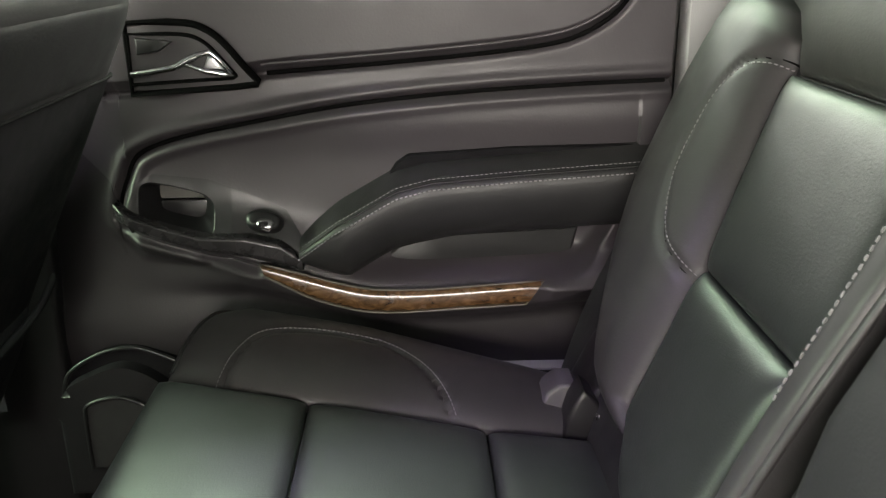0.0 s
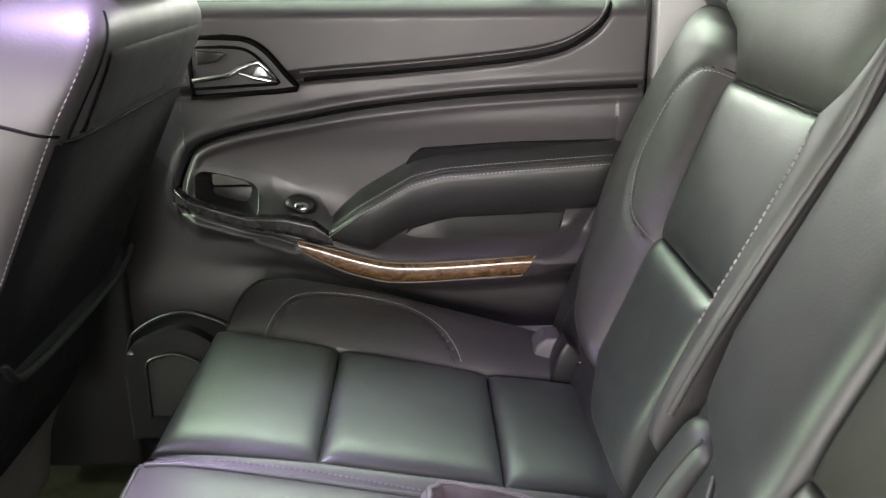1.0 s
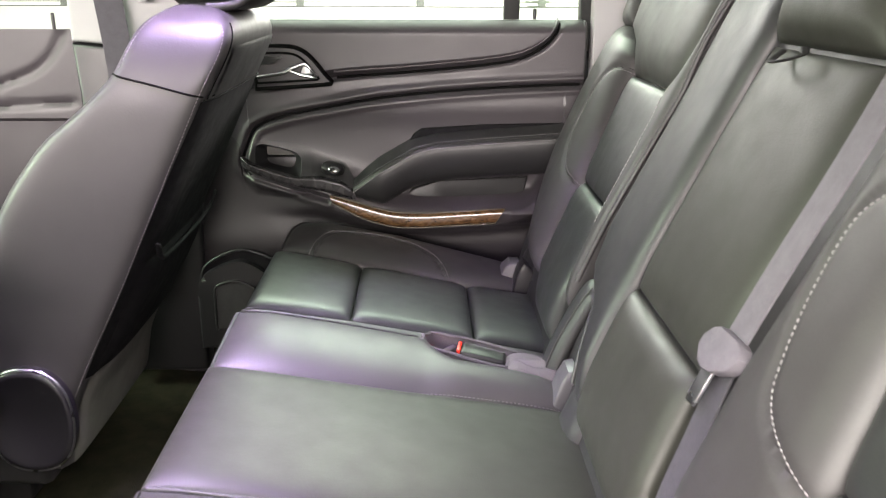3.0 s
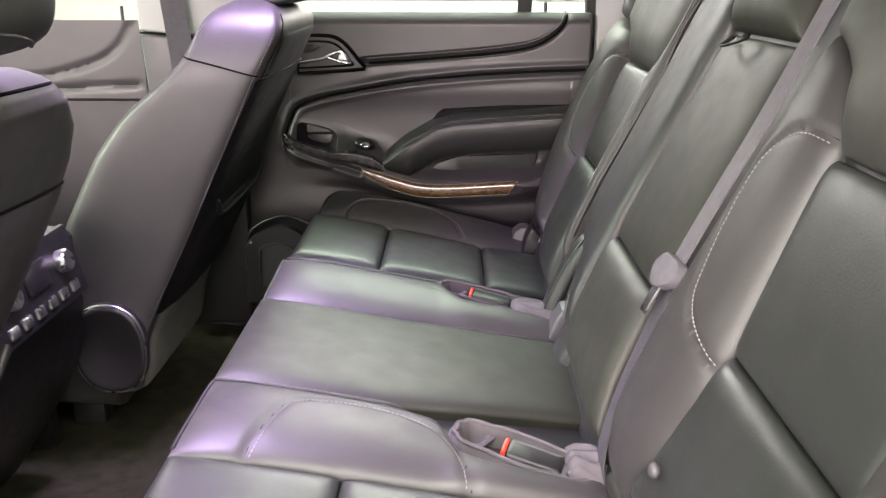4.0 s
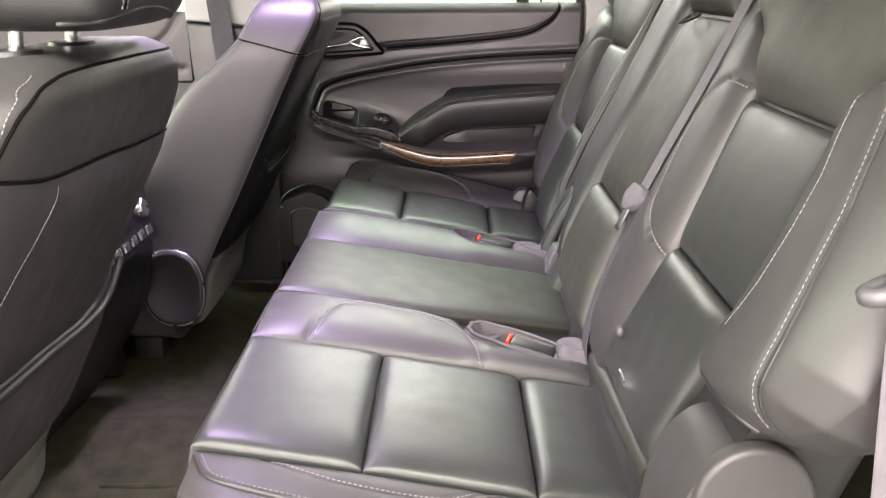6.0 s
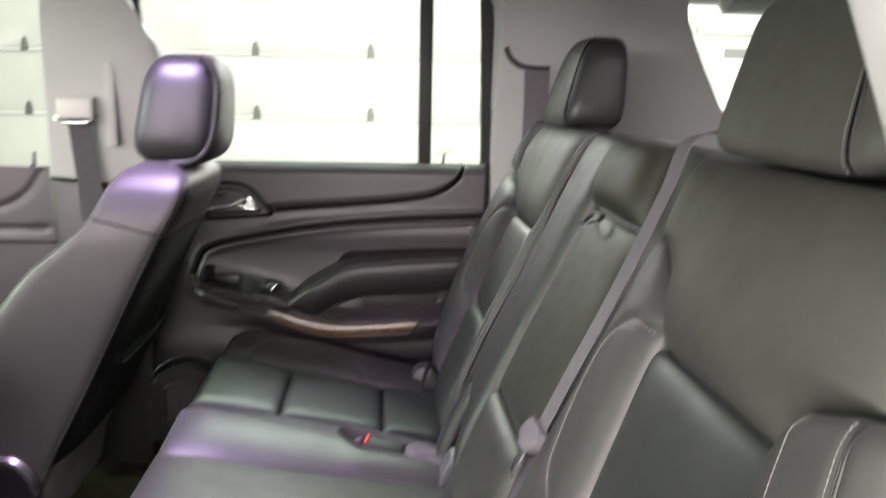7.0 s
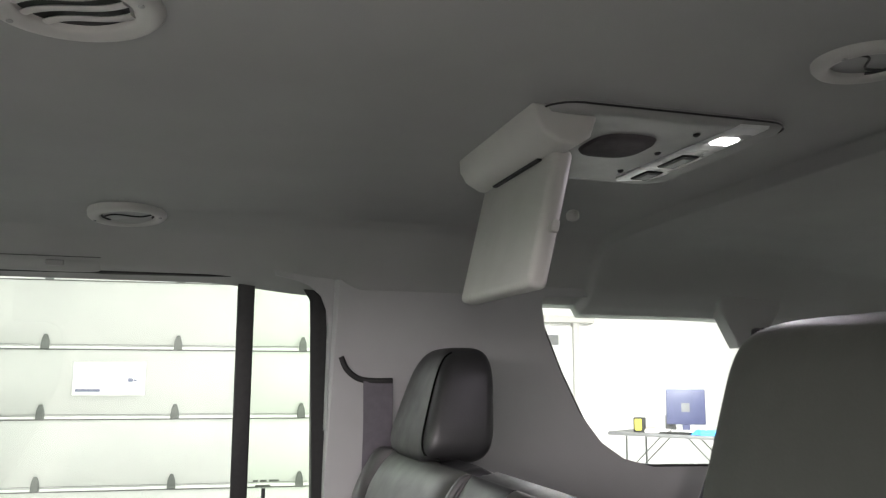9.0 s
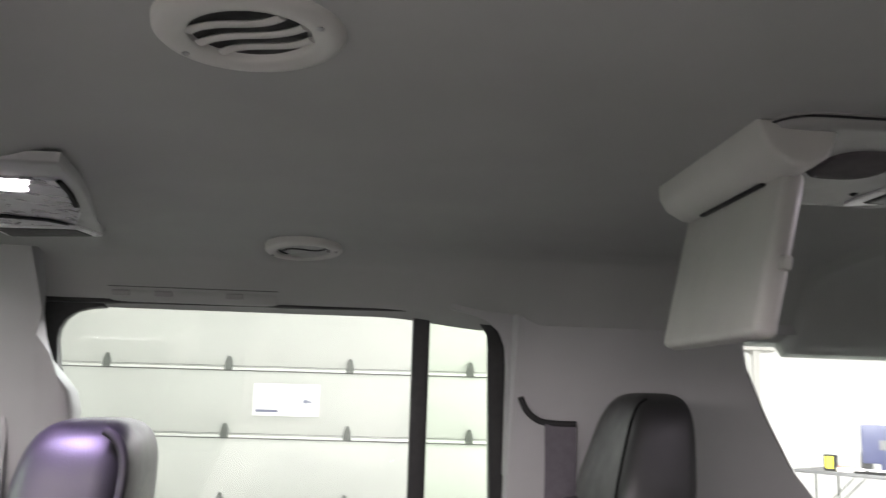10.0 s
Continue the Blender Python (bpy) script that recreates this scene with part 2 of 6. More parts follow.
def tube_data(points, radius, n=8, closed=False, flat=1.0, up=(0, 0, 1)):
    p = np.array(points, float)
    verts, faces = [], []
    m = len(p)
    for i in range(m):
        a = p[(i - 1) % m] if closed or i else p[0]
        b = p[(i + 1) % m] if closed or i < m - 1 else p[-1]
        d = b - a
        d /= np.linalg.norm(d) + 1e-12
        s = np.cross(d, up)
        if np.linalg.norm(s) < 1e-3:
            s = np.cross(d, (1, 0, 0))
        s /= np.linalg.norm(s)
        t = np.cross(s, d)
        r = radius[i] if np.ndim(radius) else radius
        for k in range(n):
            w = 2 * math.pi * k / n
            verts.append(p[i] + r * (math.cos(w) * s + flat * math.sin(w) * t))
    for i in range(m if closed else m - 1):
        for k in range(n):
            j = (i + 1) % m
            faces.append((i * n + k, i * n + (k + 1) % n, j * n + (k + 1) % n, j * n + k))
    if not closed:
        faces.append(tuple(range(n)))
        faces.append(tuple((m - 1) * n + k for k in range(n)))
    return verts, faces


def tube(name, points, radius, mat, parent=None, label="", n=8, closed=False, flat=1.0, up=(0, 0, 1)):
    v, f = tube_data(points, radius, n, closed, flat, up)
    return link(name, v, f, mat, parent, label)


def stitching(name, lines, parent, length=0.0036, gap=0.0019, r=0.0006, mat=None):
    verts, faces = [], []
    for line in lines:
        q = resample(line, 0.0012)
        step = int(round((length + gap) / 0.0012))
        run = max(2, int(round(length / 0.0012)))
        for i in range(0, len(q) - run, step):
            v, f = tube_data([q[i], q[i + run // 2], q[i + run]], [r * 0.7, r, r * 0.7], 5)
            o = len(verts)
            verts += v
            faces += [tuple(o + k for k in g) for g in f]
    return link(name, verts, faces, mat or THREAD, parent, "pale grey twin stitching")


def line_distance(px, py, line):
    best = np.full(np.shape(px), 9.0)
    q = np.array(line, float)
    for a, b in zip(q[:-1], q[1:]):
        d = b - a
        k = np.clip(((px - a[0]) * d[0] + (py - a[1]) * d[1]) / (d @ d + 1e-12), 0, 1)
        best = np.minimum(best, np.hypot(px - a[0] - k * d[0], py - a[1] - k * d[1]))
    return best


def curve(table):
    t = np.array(table, float)
    return lambda v: np.interp(v, t[:, 0], t[:, 1])


class Surface:
    """A surface in two parameters with a fixed outward normal."""

    def __init__(self, fn, normal):
        self.fn, self.n = fn, np.array(normal, float) / np.linalg.norm(normal)


def cushion_fn(x, y):
    return np.stack([x, y, 0.812 - 0.2 * (x + 0.05)], -1)


BACK_Z = [0.70, 0.80, 0.86, 1.0, 1.19, 1.375, 1.45]
BACK_X = [0.245, 0.272, 0.290, 0.352, 0.446, 0.530, 0.562]


def back_fn(z, y):
    return np.stack([np.interp(z, BACK_Z, BACK_X), y, z], -1)


CUSHION = Surface(cushion_fn, (0.196, 0, 0.98))
BACK = Surface(back_fn, (-0.9, 0, 0.43))


class Pad:
    """A stuffed panel on a surface: v runs from v0 to v1, y between two edge curves."""

    def __init__(self, name, surf, v0, v1, lo, hi, height, mat, parent, thick=0.04, p=5.0, q=5.0, base=0.0, grooves=(),
                 nu=44, nv=44, ease=0.5, label="", tilt=0.0, crown=0.0):
        self.surf, self.v0, self.v1, self.lo, self.hi = surf, v0, v1, curve(lo), curve(hi)
        self.h, self.p, self.q, self.base, self.ease, self.tilt, self.crown = height, p, q, base, ease, tilt, crown
        self.grooves = grooves
        a = 0.5 - 0.5 * np.cos(np.pi * np.linspace(0, 1, nu + 1))
        b = 0.5 - 0.5 * np.cos(np.pi * np.linspace(0, 1, nv + 1))
        A, B = np.meshgrid(a, b, indexing="ij")
        top = self.at(A, B)
        verts = [tuple(v) for v in top.reshape(-1, 3)]
        W = nv + 1
        faces = [(i * W + j, i * W + j + 1, (i + 1) * W + j + 1, (i + 1) * W + j) for i in range(nu) for j in range(nv)]
        rim = [(i, 0) for i in range(nu + 1)] + [(nu, j) for j in range(1, nv + 1)] + [(i, nv) for i in range(nu - 1, -1, -1)] + [(0, j) for j in range(nv - 1, 0, -1)]
        o = len(verts)
        for i, j in rim:
            verts.append(tuple(np.array(verts[i * W + j]) - self.surf.n * thick))
        k = len(rim)
        for s in range(k):
            i, j = rim[s]
            i2, j2 = rim[(s + 1) % k]
            faces.append((i * W + j, i2 * W + j2, o + (s + 1) % k, o + s))
        faces.append(tuple(range(o, o + k)))
        self.ob = link(name, verts, faces, mat, parent, label)

    def at(self, A, B):
        V = self.v0 + (self.v1 - self.v0) * B
        lo, hi = self.lo(V), self.hi(V)
        Y = lo + (hi - lo) * A
        bell = ((1 - np.abs(2 * A - 1) ** self.p) * (1 - np.abs(2 * B - 1) ** self.q)).clip(0) ** self.ease
        h = self.base + self.h * bell + self.crown * (1 - (2 * A - 1) ** 2) * (1 - (2 * B - 1) ** 2) + self.tilt * (A - 0.5)
        for line, depth, width in self.grooves:
            h = h - depth * np.exp(-(line_distance(V, Y, line) / width) ** 2)
        return self.surf.fn(V, Y) + h[..., None] * self.surf.n

    def on(self, points, lift=0.0):
        """Points (v, y) carried onto the pad."""
        P = np.array(points, float)
        V, Y = P[:, 0], P[:, 1]
        B = ((V - self.v0) / (self.v1 - self.v0)).clip(0, 1)
        lo, hi = self.lo(V), self.hi(V)
        A = ((Y - lo) / (hi - lo)).clip(0, 1)
        return self.at(A, B) + lift * self.surf.n


def offset_line(points, d):
    p = np.array(points, float)
    t = np.gradient(p, axis=0)
    n = np.stack([-t[:, 1], t[:, 0]], 1)
    n /= np.linalg.norm(n, axis=1)[:, None] + 1e-9
    return p + d * n


def grid_mesh(name, fn, us, vs, mat, parent=None, label=""):
    U, V = np.meshgrid(us, vs, indexing="ij")
    P = fn(U, V)
    W = len(vs)
    faces = [(i * W + j, i * W + j + 1, (i + 1) * W + j + 1, (i + 1) * W + j) for i in range(len(us) - 1) for j in range(W - 1)]
    return link(name, P.reshape(-1, 3), faces, mat, parent, label)


def dome(name, outline, to3d, rings, mat, parent=None, label=""):
    """A plate with a rounded rim: rings of (scale, height) from rim to middle, closed by a cap."""
    c = np.mean(np.array(outline), axis=0)
    verts, faces, n = [], [], len(outline)
    for s, w in rings:
        for u, v in outline:
            verts.append(to3d(c[0] + (u - c[0]) * s, c[1] + (v - c[1]) * s, w))
    for k in range(len(rings) - 1):
        for i in range(n):
            j = (i + 1) % n
            faces.append((k * n + i, k * n + j, (k + 1) * n + j, (k + 1) * n + i))
    faces.append(tuple((len(rings) - 1) * n + i for i in range(n)))
    return link(name, verts, faces, mat, parent, label)


def super_ellipse(cx, cy, rx, ry, p=4.0, n=40):
    out = []
    for k in range(n):
        w = 2 * math.pi * k / n
        c, s = math.cos(w), math.sin(w)
        out.append((cx + rx * math.copysign(abs(c) ** (2 / p), c), cy + ry * math.copysign(abs(s) ** (2 / p), s)))
    return out

# ---- the workshop round the car ----
def wall_box(name, lo, hi, mat, label, bevel=0.0):
    return tagged(part(name, box_bm(lo, hi, bevel), mat, smooth=False), label, "wall", kind="structure")


tagged(part("ground", box_bm((-16, -12, -0.2), (16, 16, 0.0)), CONCRETE, smooth=False), "grey sealed concrete workshop floor", "floor", kind="structure")
wall_box("wall_north", (3.05, 11.6, 0.0), (12.0, 11.8, 4.0), WHITEPAINT, "white painted workshop wall behind the table")
wall_box("wall_jog", (2.9, 6.75, 0.0), (3.05, 11.8, 4.0), WHITEPAINT, "white painted return wall beside the overhead door")
wall_box("wall_west", (-9.2, -7.0, 0.0), (-9.0, 8.0, 4.0), WHITEPAINT, "white painted workshop end wall")
wall_box("wall_east", (12.0, -7.0, 0.0), (12.2, 11.8, 4.0), WHITEPAINT, "white painted workshop end wall")
wall_box("wall_south", (-9.2, -7.2, 0.0), (12.2, -7.0, 4.0), WHITEPAINT, "white painted workshop side wall")
wall_box("wall_over_door", (-9.2, 7.05, 0.0), (3.05, 7.2, 4.0), WHITEPAINT, "white wall behind the overhead door")
tagged(part("ceiling", box_bm((-9.2, -7.2, 4.0), (12.2, 11.8, 4.2)), WHITEPAINT, smooth=False), "white workshop ceiling", "ceiling", kind="structure")

GD = pose(0.0, 6.52, 0.0, 0, 0, -4.0)


def overhead_door():
    d = thing("overhead_door", (0, 6.52, 0), "white sectional overhead door with steel hinges", "garage door", kind="structure")
    for k, z in enumerate((0.04, 0.605, 1.17, 1.735, 2.30, 2.865)):
        bm = box_bm((-4.6, 0.0, z + 0.004), (2.6, 0.05, z + 0.561), 0.008, 2, GD)
        part("door_section", bm, DOORPAINT, d)
        part("joint_strip", box_bm((-4.6, -0.012, z - 0.018), (2.6, 0.0, z + 0.004), 0.003, 1, GD), WHITEPAINT, d)
        part("joint_gap", box_bm((-4.6, -0.006, z - 0.027), (2.6, 0.002, z - 0.018), 0, 1, GD), GASKET, d, "dark section joint", False)
        part("joint_gap", box_bm((-4.6, -0.003, z + 0.016), (2.6, 0.002, z + 0.019), 0, 1, GD), GASKET, d, "", False)
    for z in (0.605, 1.17, 1.735, 2.30):
        for k in range(-4, 3):
            x = 0.05 + 1.035 * k
            out = [(x - 0.035, z - 0.02), (x + 0.035, z - 0.02), (x + 0.03, z + 0.05), (x + 0.012, z + 0.10), (x - 0.012, z + 0.10), (x - 0.03, z + 0.05)]
            part("hinge", prism_bm(out, lambda u, v, w: GD @ Vector((u, w - 0.016, v)), 0.016, 0.003, 1), STEEL, d, "small galvanised hinge plate")


overhead_door()


def notice_board():
    b = thing("notice_board", (-0.47, 6.55, 1.34), "white notice with grey print on the overhead door", "sign")
    part("board", box_bm((-0.755, -0.03, 1.34), (-0.195, -0.018, 1.61), 0.003, 1, GD), BOARD, b)
    for lo, hi in (((-0.73, 1.37), (-0.54, 1.392)), ((-0.33, 1.45), (-0.29, 1.48)), ((-0.285, 1.455), (-0.26, 1.47)), ((-0.36, 1.38), (-0.35, 1.39))):
        part("print_bar", box_bm((lo[0], -0.034, lo[1]), (hi[0], -0.030, hi[1]), 0, 1, GD), INK, b)


notice_board()


def wall_door():
    d = thing("door_2", (5.8, 11.55, 0.0), "white workshop door with a small window in a white frame", "door", kind="structure")
    part("door_leaf", box_bm((5.0, 11.53, 0.0), (6.05, 11.57, 2.30), 0.004, 1), DOORPAINT, d)
    part("door_frame", box_bm((6.05, 11.48, 0.0), (6.16, 11.6, 2.42), 0.006, 1), PALE, d)
    part("lintel", box_bm((4.9, 11.45, 2.36), (6.42, 11.6, 2.47), 0.006, 1), PALE, d)
    part("vision_panel", box_bm((5.35, 11.515, 2.0), (5.8, 11.53, 2.16), 0.003, 1), TABLEGREY, d)


wall_door()

# folding table with a computer
TB = Matrix.Translation((5.8, 9.93, 0)) @ Matrix.Rotation(math.atan2(-0.83, 0.557), 4, "Z")


def folding_table():
    t = thing("folding_table", (6.3, 9.3, 0), "grey folding table with thin steel legs", "table")
    part("tabletop", box_bm((0, 0, 0.70), (1.83, 0.76, 0.745), 0.008, 2, TB), TABLEGREY, t)
    for x in (0.25, 1.55):
        for y in (0.08, 0.68):
            v = [TB @ Vector((x, y, z)) for z in (0.0, 0.70)]
            tube("leg", v, 0.014, STEEL, t)
        tube("crossbar", [TB @ Vector((x, y, 0.12)) for y in (0.08, 0.68)], 0.01, STEEL, t)
        s = 1 if x < 1 else -1
        for y in (0.2, 0.56):
            tube("brace", [TB @ Vector((x, y, 0.25)), TB @ Vector((x + s * 0.45, y, 0.69))], 0.008, STEEL, t)


folding_table()


def computer_monitor():
    o = thing("computer_monitor", tuple(TB @ Vector((0.98, 0.42, 0.745))), "dark flat computer monitor on a white foot", "monitor")
    m = TB @ Matrix.Translation((0.98, 0.42, 0)) @ Matrix.Rotation(radians(30), 4, "Z")
    part("screen_housing", box_bm((-0.26, -0.02, 0.86), (0.26, 0.03, 1.335), 0.012, 2, m), MONITOR, o)
    part("label_plate", box_bm((-0.06, -0.024, 1.03), (0.05, -0.020, 1.15), 0, 1, m), TABLEGREY, o)
    part("stand", box_bm((-0.05, -0.01, 0.77), (0.05, 0.03, 0.87), 0.006, 1, m), MONITOR, o)
    part("foot", box_bm((-0.2, -0.12, 0.746), (0.12, 0.12, 0.785), 0.01, 2, m), PAPER, o)


computer_monitor()


def small_box(name, label, cat, x, y, w, d, h, mat, rz=0):
    m = TB @ Matrix.Translation((x, y, 0.746)) @ Matrix.Rotation(radians(rz), 4, "Z")
    ob = part(name, box_bm((-w / 2, -d / 2, 0), (w / 2, d / 2, h), min(w, d, h) * 0.08, 1, m), mat)
    return tagged(ob, label, cat)


carton = small_box("carton", "black carton with a yellow front on a table", "box", 0.42, 0.15, 0.16, 0.1, 0.2, RUBBER, 20)
cm = TB @ Matrix.Translation((0.42, 0.15, 0.746)) @ Matrix.Rotation(radians(20), 4, "Z")
part("yellow_print", box_bm((-0.058, -0.054, 0.03), (0.03, -0.051, 0.18), 0, 1, cm), YELLOW, carton, "yellow printed front", False)
small_box("paper_stack", "loose stack of white papers on the table", "paper", 0.66, 0.2, 0.3, 0.2, 0.05, PAPER, 10)
small_box("desk_speaker", "small grey box standing on the table", "speaker", 0.74, 0.45, 0.13, 0.12, 0.24, TABLEGREY, 15)
small_box("tape_dispenser", "salmon plastic desk tray on the table", "tray", 0.56, 0.3, 0.2, 0.12, 0.06, ORANGE, -15)
small_box("keyboard", "black computer keyboard on the table", "keyboard", 0.95, 0.14, 0.42, 0.15, 0.025, RUBBER, 4)


def crumpled_cloth():
    m = TB @ Matrix.Translation((1.36, 0.16, 0.746))
    def fn(U, V):
        x, y = 0.36 * (U - 0.5), 0.22 * (V - 0.5)
        edge = ((1 - (2 * U - 1) ** 4) * (1 - (2 * V - 1) ** 4)).clip(0) ** 0.5
        z = 0.003 + edge * (0.045 + 0.022 * np.sin(17 * U + 6 * V) * np.cos(11 * V - 4 * U) + 0.012 * np.sin(31 * V + 9 * U))
        x, y = x + 0.02 * np.sin(9 * V), y + 0.025 * np.sin(8 * U + 1)
        P = np.stack([x, y, z, np.ones_like(x)], -1) @ np.array(m).T
        return P[..., :3]
    tagged(grid_mesh("folded_cloth", fn, np.linspace(0, 1, 28), np.linspace(0, 1, 24), BLUE), "crumpled light blue cloth on the table", "cloth")


crumpled_cloth()
wb = dome("waste_bin", super_ellipse(6.28, 9.62, 0.11, 0.11, 2, 24), lambda u, v, w: (u, v, w), [(0.78, 0.0), (1.0, 0.30), (1.03, 0.31), (0.98, 0.31), (0.76, 0.01)], PAPER)
tagged(wb, "white plastic waste bin under the table", "bin")

# ---- car shell ----
def shell(name, lo, hi, mat, label, bevel=0.004):
    return tagged(part(name, box_bm(lo, hi, bevel, 1), mat, smooth=False), label, "car body", kind="structure")


# Outer panels out of view, added so light doesn't leak into the cabin.
shell("car_roof", (-1.35, -0.93, 1.855), (2.5, 0.88, 1.885), BODY, "dark painted car roof panel")
shell("roof_rail_far", (-1.35, 0.815, 1.70), (2.5, 0.88, 1.855), BODY, "dark painted roof rail above the doors")
shell("roof_rail_near", (-1.35, -0.93, 1.70), (2.5, -0.885, 1.855), BODY, "dark painted roof rail above the open doorway")
shell("quarter_panel_far", (0.42, 0.86, 0.45), (2.5, 0.89, 1.28), BODY, "dark painted rear quarter panel")
shell("door_skin_far", (-1.4, 0.86, 0.40), (0.42, 0.89, 1.215), BODY, "dark painted outer door skins")
shell("quarter_panel_near", (0.50, -0.96, 0.45), (2.5, -0.93, 1.28), BODY, "dark painted rear quarter panel")
shell("front_door_skin_near", (-1.4, -0.96, 0.40), (-0.62, -0.93, 1.215), BODY, "dark painted front door skin")
shell("tailgate", (2.5, -0.96, 0.45), (2.54, 0.89, 1.24), BODY, "dark painted tailgate")
shell("tailgate_header", (2.5, -0.96, 1.70), (2.54, 0.89, 1.885), BODY, "dark painted tailgate header")
# Unseen rear glass, added to let light onto the rear headliner.
tagged(part("window_4", box_bm((2.515, -0.94, 1.24), (2.520, 0.87, 1.70)), GLASS, smooth=False), "clear tailgate window glass", "window", kind="structure").visible_shadow = False
shell("firewall", (-1.5, -0.96, 0.40), (-1.42, 0.89, 1.12), PLASTIC, "dark plastic dashboard bulkhead")
shell("underbody", (-1.5, -0.96, 0.36), (2.54, 0.89, 0.415), PLASTIC, "dark underside of the car")
tagged(part("windscreen", prism_bm([(-1.34, 1.84), (-1.95, 1.12), (-1.956, 1.12), (-1.346, 1.84)], lambda u, v, w: Vector((u, -0.8 + w, v)), 1.55), GREENGLASS, smooth=False),
       "green tinted windscreen glass", "window", kind="structure").visible_shadow = False


def car_wheel(x, y, s):
    w = thing("car_wheel", (x, y, 0.39), "black rubber car tyre on a grey alloy rim", "wheel", "wheels of the car")
    def put(u, v, k):
        return (x + u, y + s * k, 0.39 + v)
    ring = super_ellipse(0, 0, 1, 1, 2, 40)
    def lathe(name, prof, mat, lab=""):
        verts = [put(r * u, r * v, k) for r, k in prof for u, v in ring]
        n = len(ring)
        faces = [(a * n + b, a * n + (b + 1) % n, (a + 1) * n + (b + 1) % n, (a + 1) * n + b) for a in range(len(prof) - 1) for b in range(n)]
        return link(name, verts, faces, mat, w, lab)
    lathe("tyre", [(0.26, -0.12), (0.36, -0.13), (0.385, -0.11), (0.39, 0.0), (0.385, 0.11), (0.36, 0.13), (0.26, 0.12)], RUBBER)
    lathe("rim", [(0.26, -0.10), (0.26, 0.10), (0.24, 0.08), (0.10, 0.06), (0.05, 0.08), (0.001, 0.08)], SATIN, "grey alloy rim")


for x in (-1.75, 1.55):
    car_wheel(x, -0.82, -1)
    car_wheel(x, 0.75, 1)


def carpet_fn(x, y):
    z = 0.452 + 0.012 * np.sin(3.1 * x + 1.0) * np.cos(4.0 * y) + 0.05 * np.exp(-((y + 0.04) / 0.16) ** 2)
    z = z + 0.0025 * np.sin(41 * x + 17 * y) * np.sin(29 * y - 11 * x)
    return np.stack([x, y, z], -1)


tagged(grid_mesh("floor", carpet_fn, np.linspace(-1.42, 1.2, 120), np.linspace(-0.93, 0.86, 90), CARPET), "brownish grey cut pile cabin carpet", "carpet", kind="structure")
tagged(grid_mesh("floor_mat", lambda x, y: carpet_fn(x, y) + np.array([0, 0, 0.012]), np.linspace(-0.56, -0.24, 40), np.linspace(-0.86, -0.22, 40), CARPET), "brownish grey carpet mat with bound edge", "mat")
tube("mat_binding", carpet_fn(np.array([-0.56, -0.24]), np.array([-0.22, -0.22])) + np.array([0, 0, 0.012]), 0.005, CARPET, bpy.data.objects["floor_mat"], "bound mat edge")


def liner_fn(x, y):
    s = np.abs(y + 0.04)
    z = np.interp(s, [0, 0.40, 0.52, 0.64, 0.71, 0.738, 0.752, 0.79, 0.84], [1.812, 1.809, 1.804, 1.796, 1.783, 1.773, 1.757, 1.703, 1.690])
    def ease(a, b, v):
        t = ((v - a) / (b - a)).clip(0, 1)
        return t * t * (3 - 2 * t)
    low = np.interp(s, [0, 0.40, 0.58, 0.66, 0.695, 0.715, 0.735, 0.755, 0.785, 0.84], [1.812, 1.810, 1.806, 1.799, 1.788, 1.770, 1.742, 1.712, 1.690, 1.670])
    k = ((x - 0.16) / 0.24).clip(0, 1)
    k = k * k * (3 - 2 * k)
    z = z * (1 - k) + low * k
    z = z - np.interp(s, [0.70, 0.735, 0.755, 0.785, 0.84], [0, 0.007, 0.015, 0.034, 0.032]) * ease(0.40, 0.47, x) * (1 - 0.65 * ease(0.76, 0.86, x))
    z = z - 0.034 * ease(-0.12, -0.28, x) * (1 - ease(0.42, 0.66, s))
    z = z - 0.020 * ease(0.955, 0.972, x) - 0.09 * ease(1.2, 2.4, x)
    return np.stack([x, y, z], -1)


tagged(grid_mesh("ceiling_headliner", liner_fn, np.r_[np.linspace(-1.38, 0.93, 130), np.linspace(0.945, 0.985, 18), np.linspace(1.01, 2.5, 40)], np.linspace(-0.88, 0.80, 200), LINER), "grey woven cloth headliner", "headliner", kind="structure")

# far pillars and window frames
def xz_plate(name, outline, y, depth, mat, parent=None, label="", bevel=0.006, seg=3):
    return part(name, prism_bm(outline, lambda u, v, w: Vector((u, y + w, v)), depth, bevel, seg), mat, parent, label)


def lean(v):
    """How far the cabin side leans in above the belt line."""
    return -0.075 * max(0.0, v - 1.25) / 0.45


def side_plate(name, outline, y, depth, mat, parent=None, label="", bevel=0.006, sign=1):
    return part(name, prism_bm(outline, lambda u, v, w: Vector((u, -0.04 + sign * (y + 0.04 + lean(v) + w), v)), depth, bevel, 3), mat, parent, label)


rear_pillar = [(0.414, 1.735), (0.414, 1.30), (0.42, 0.75), (1.9, 0.75), (1.9, 1.295), (1.27, 1.308), (1.15, 1.310), (1.07, 1.319), (1.010, 1.357), (0.962, 1.43),
               (0.912, 1.517), (0.872, 1.60), (0.849, 1.652), (0.849, 1.676), (0.862, 1.688), (1.9, 1.692), (1.9, 1.76), (0.9, 1.765)]
cp = tagged(side_plate("pillar_trim_rear", rear_pillar, 0.80, 0.04, GREYTRIM, bevel=0.012), "grey moulded rear pillar and quarter trim", "trim", kind="structure")
side_plate("corner_trim", [(0.29, 1.735), (0.30, 1.703), (0.340, 1.695), (0.372, 1.685), (0.393, 1.668), (0.405, 1.640), (0.409, 1.60), (0.411, 1.40), (0.418, 1.40), (0.418, 1.735)], 0.806, 0.03, GREYTRIM, cp, "grey rounded window corner", 0.004)
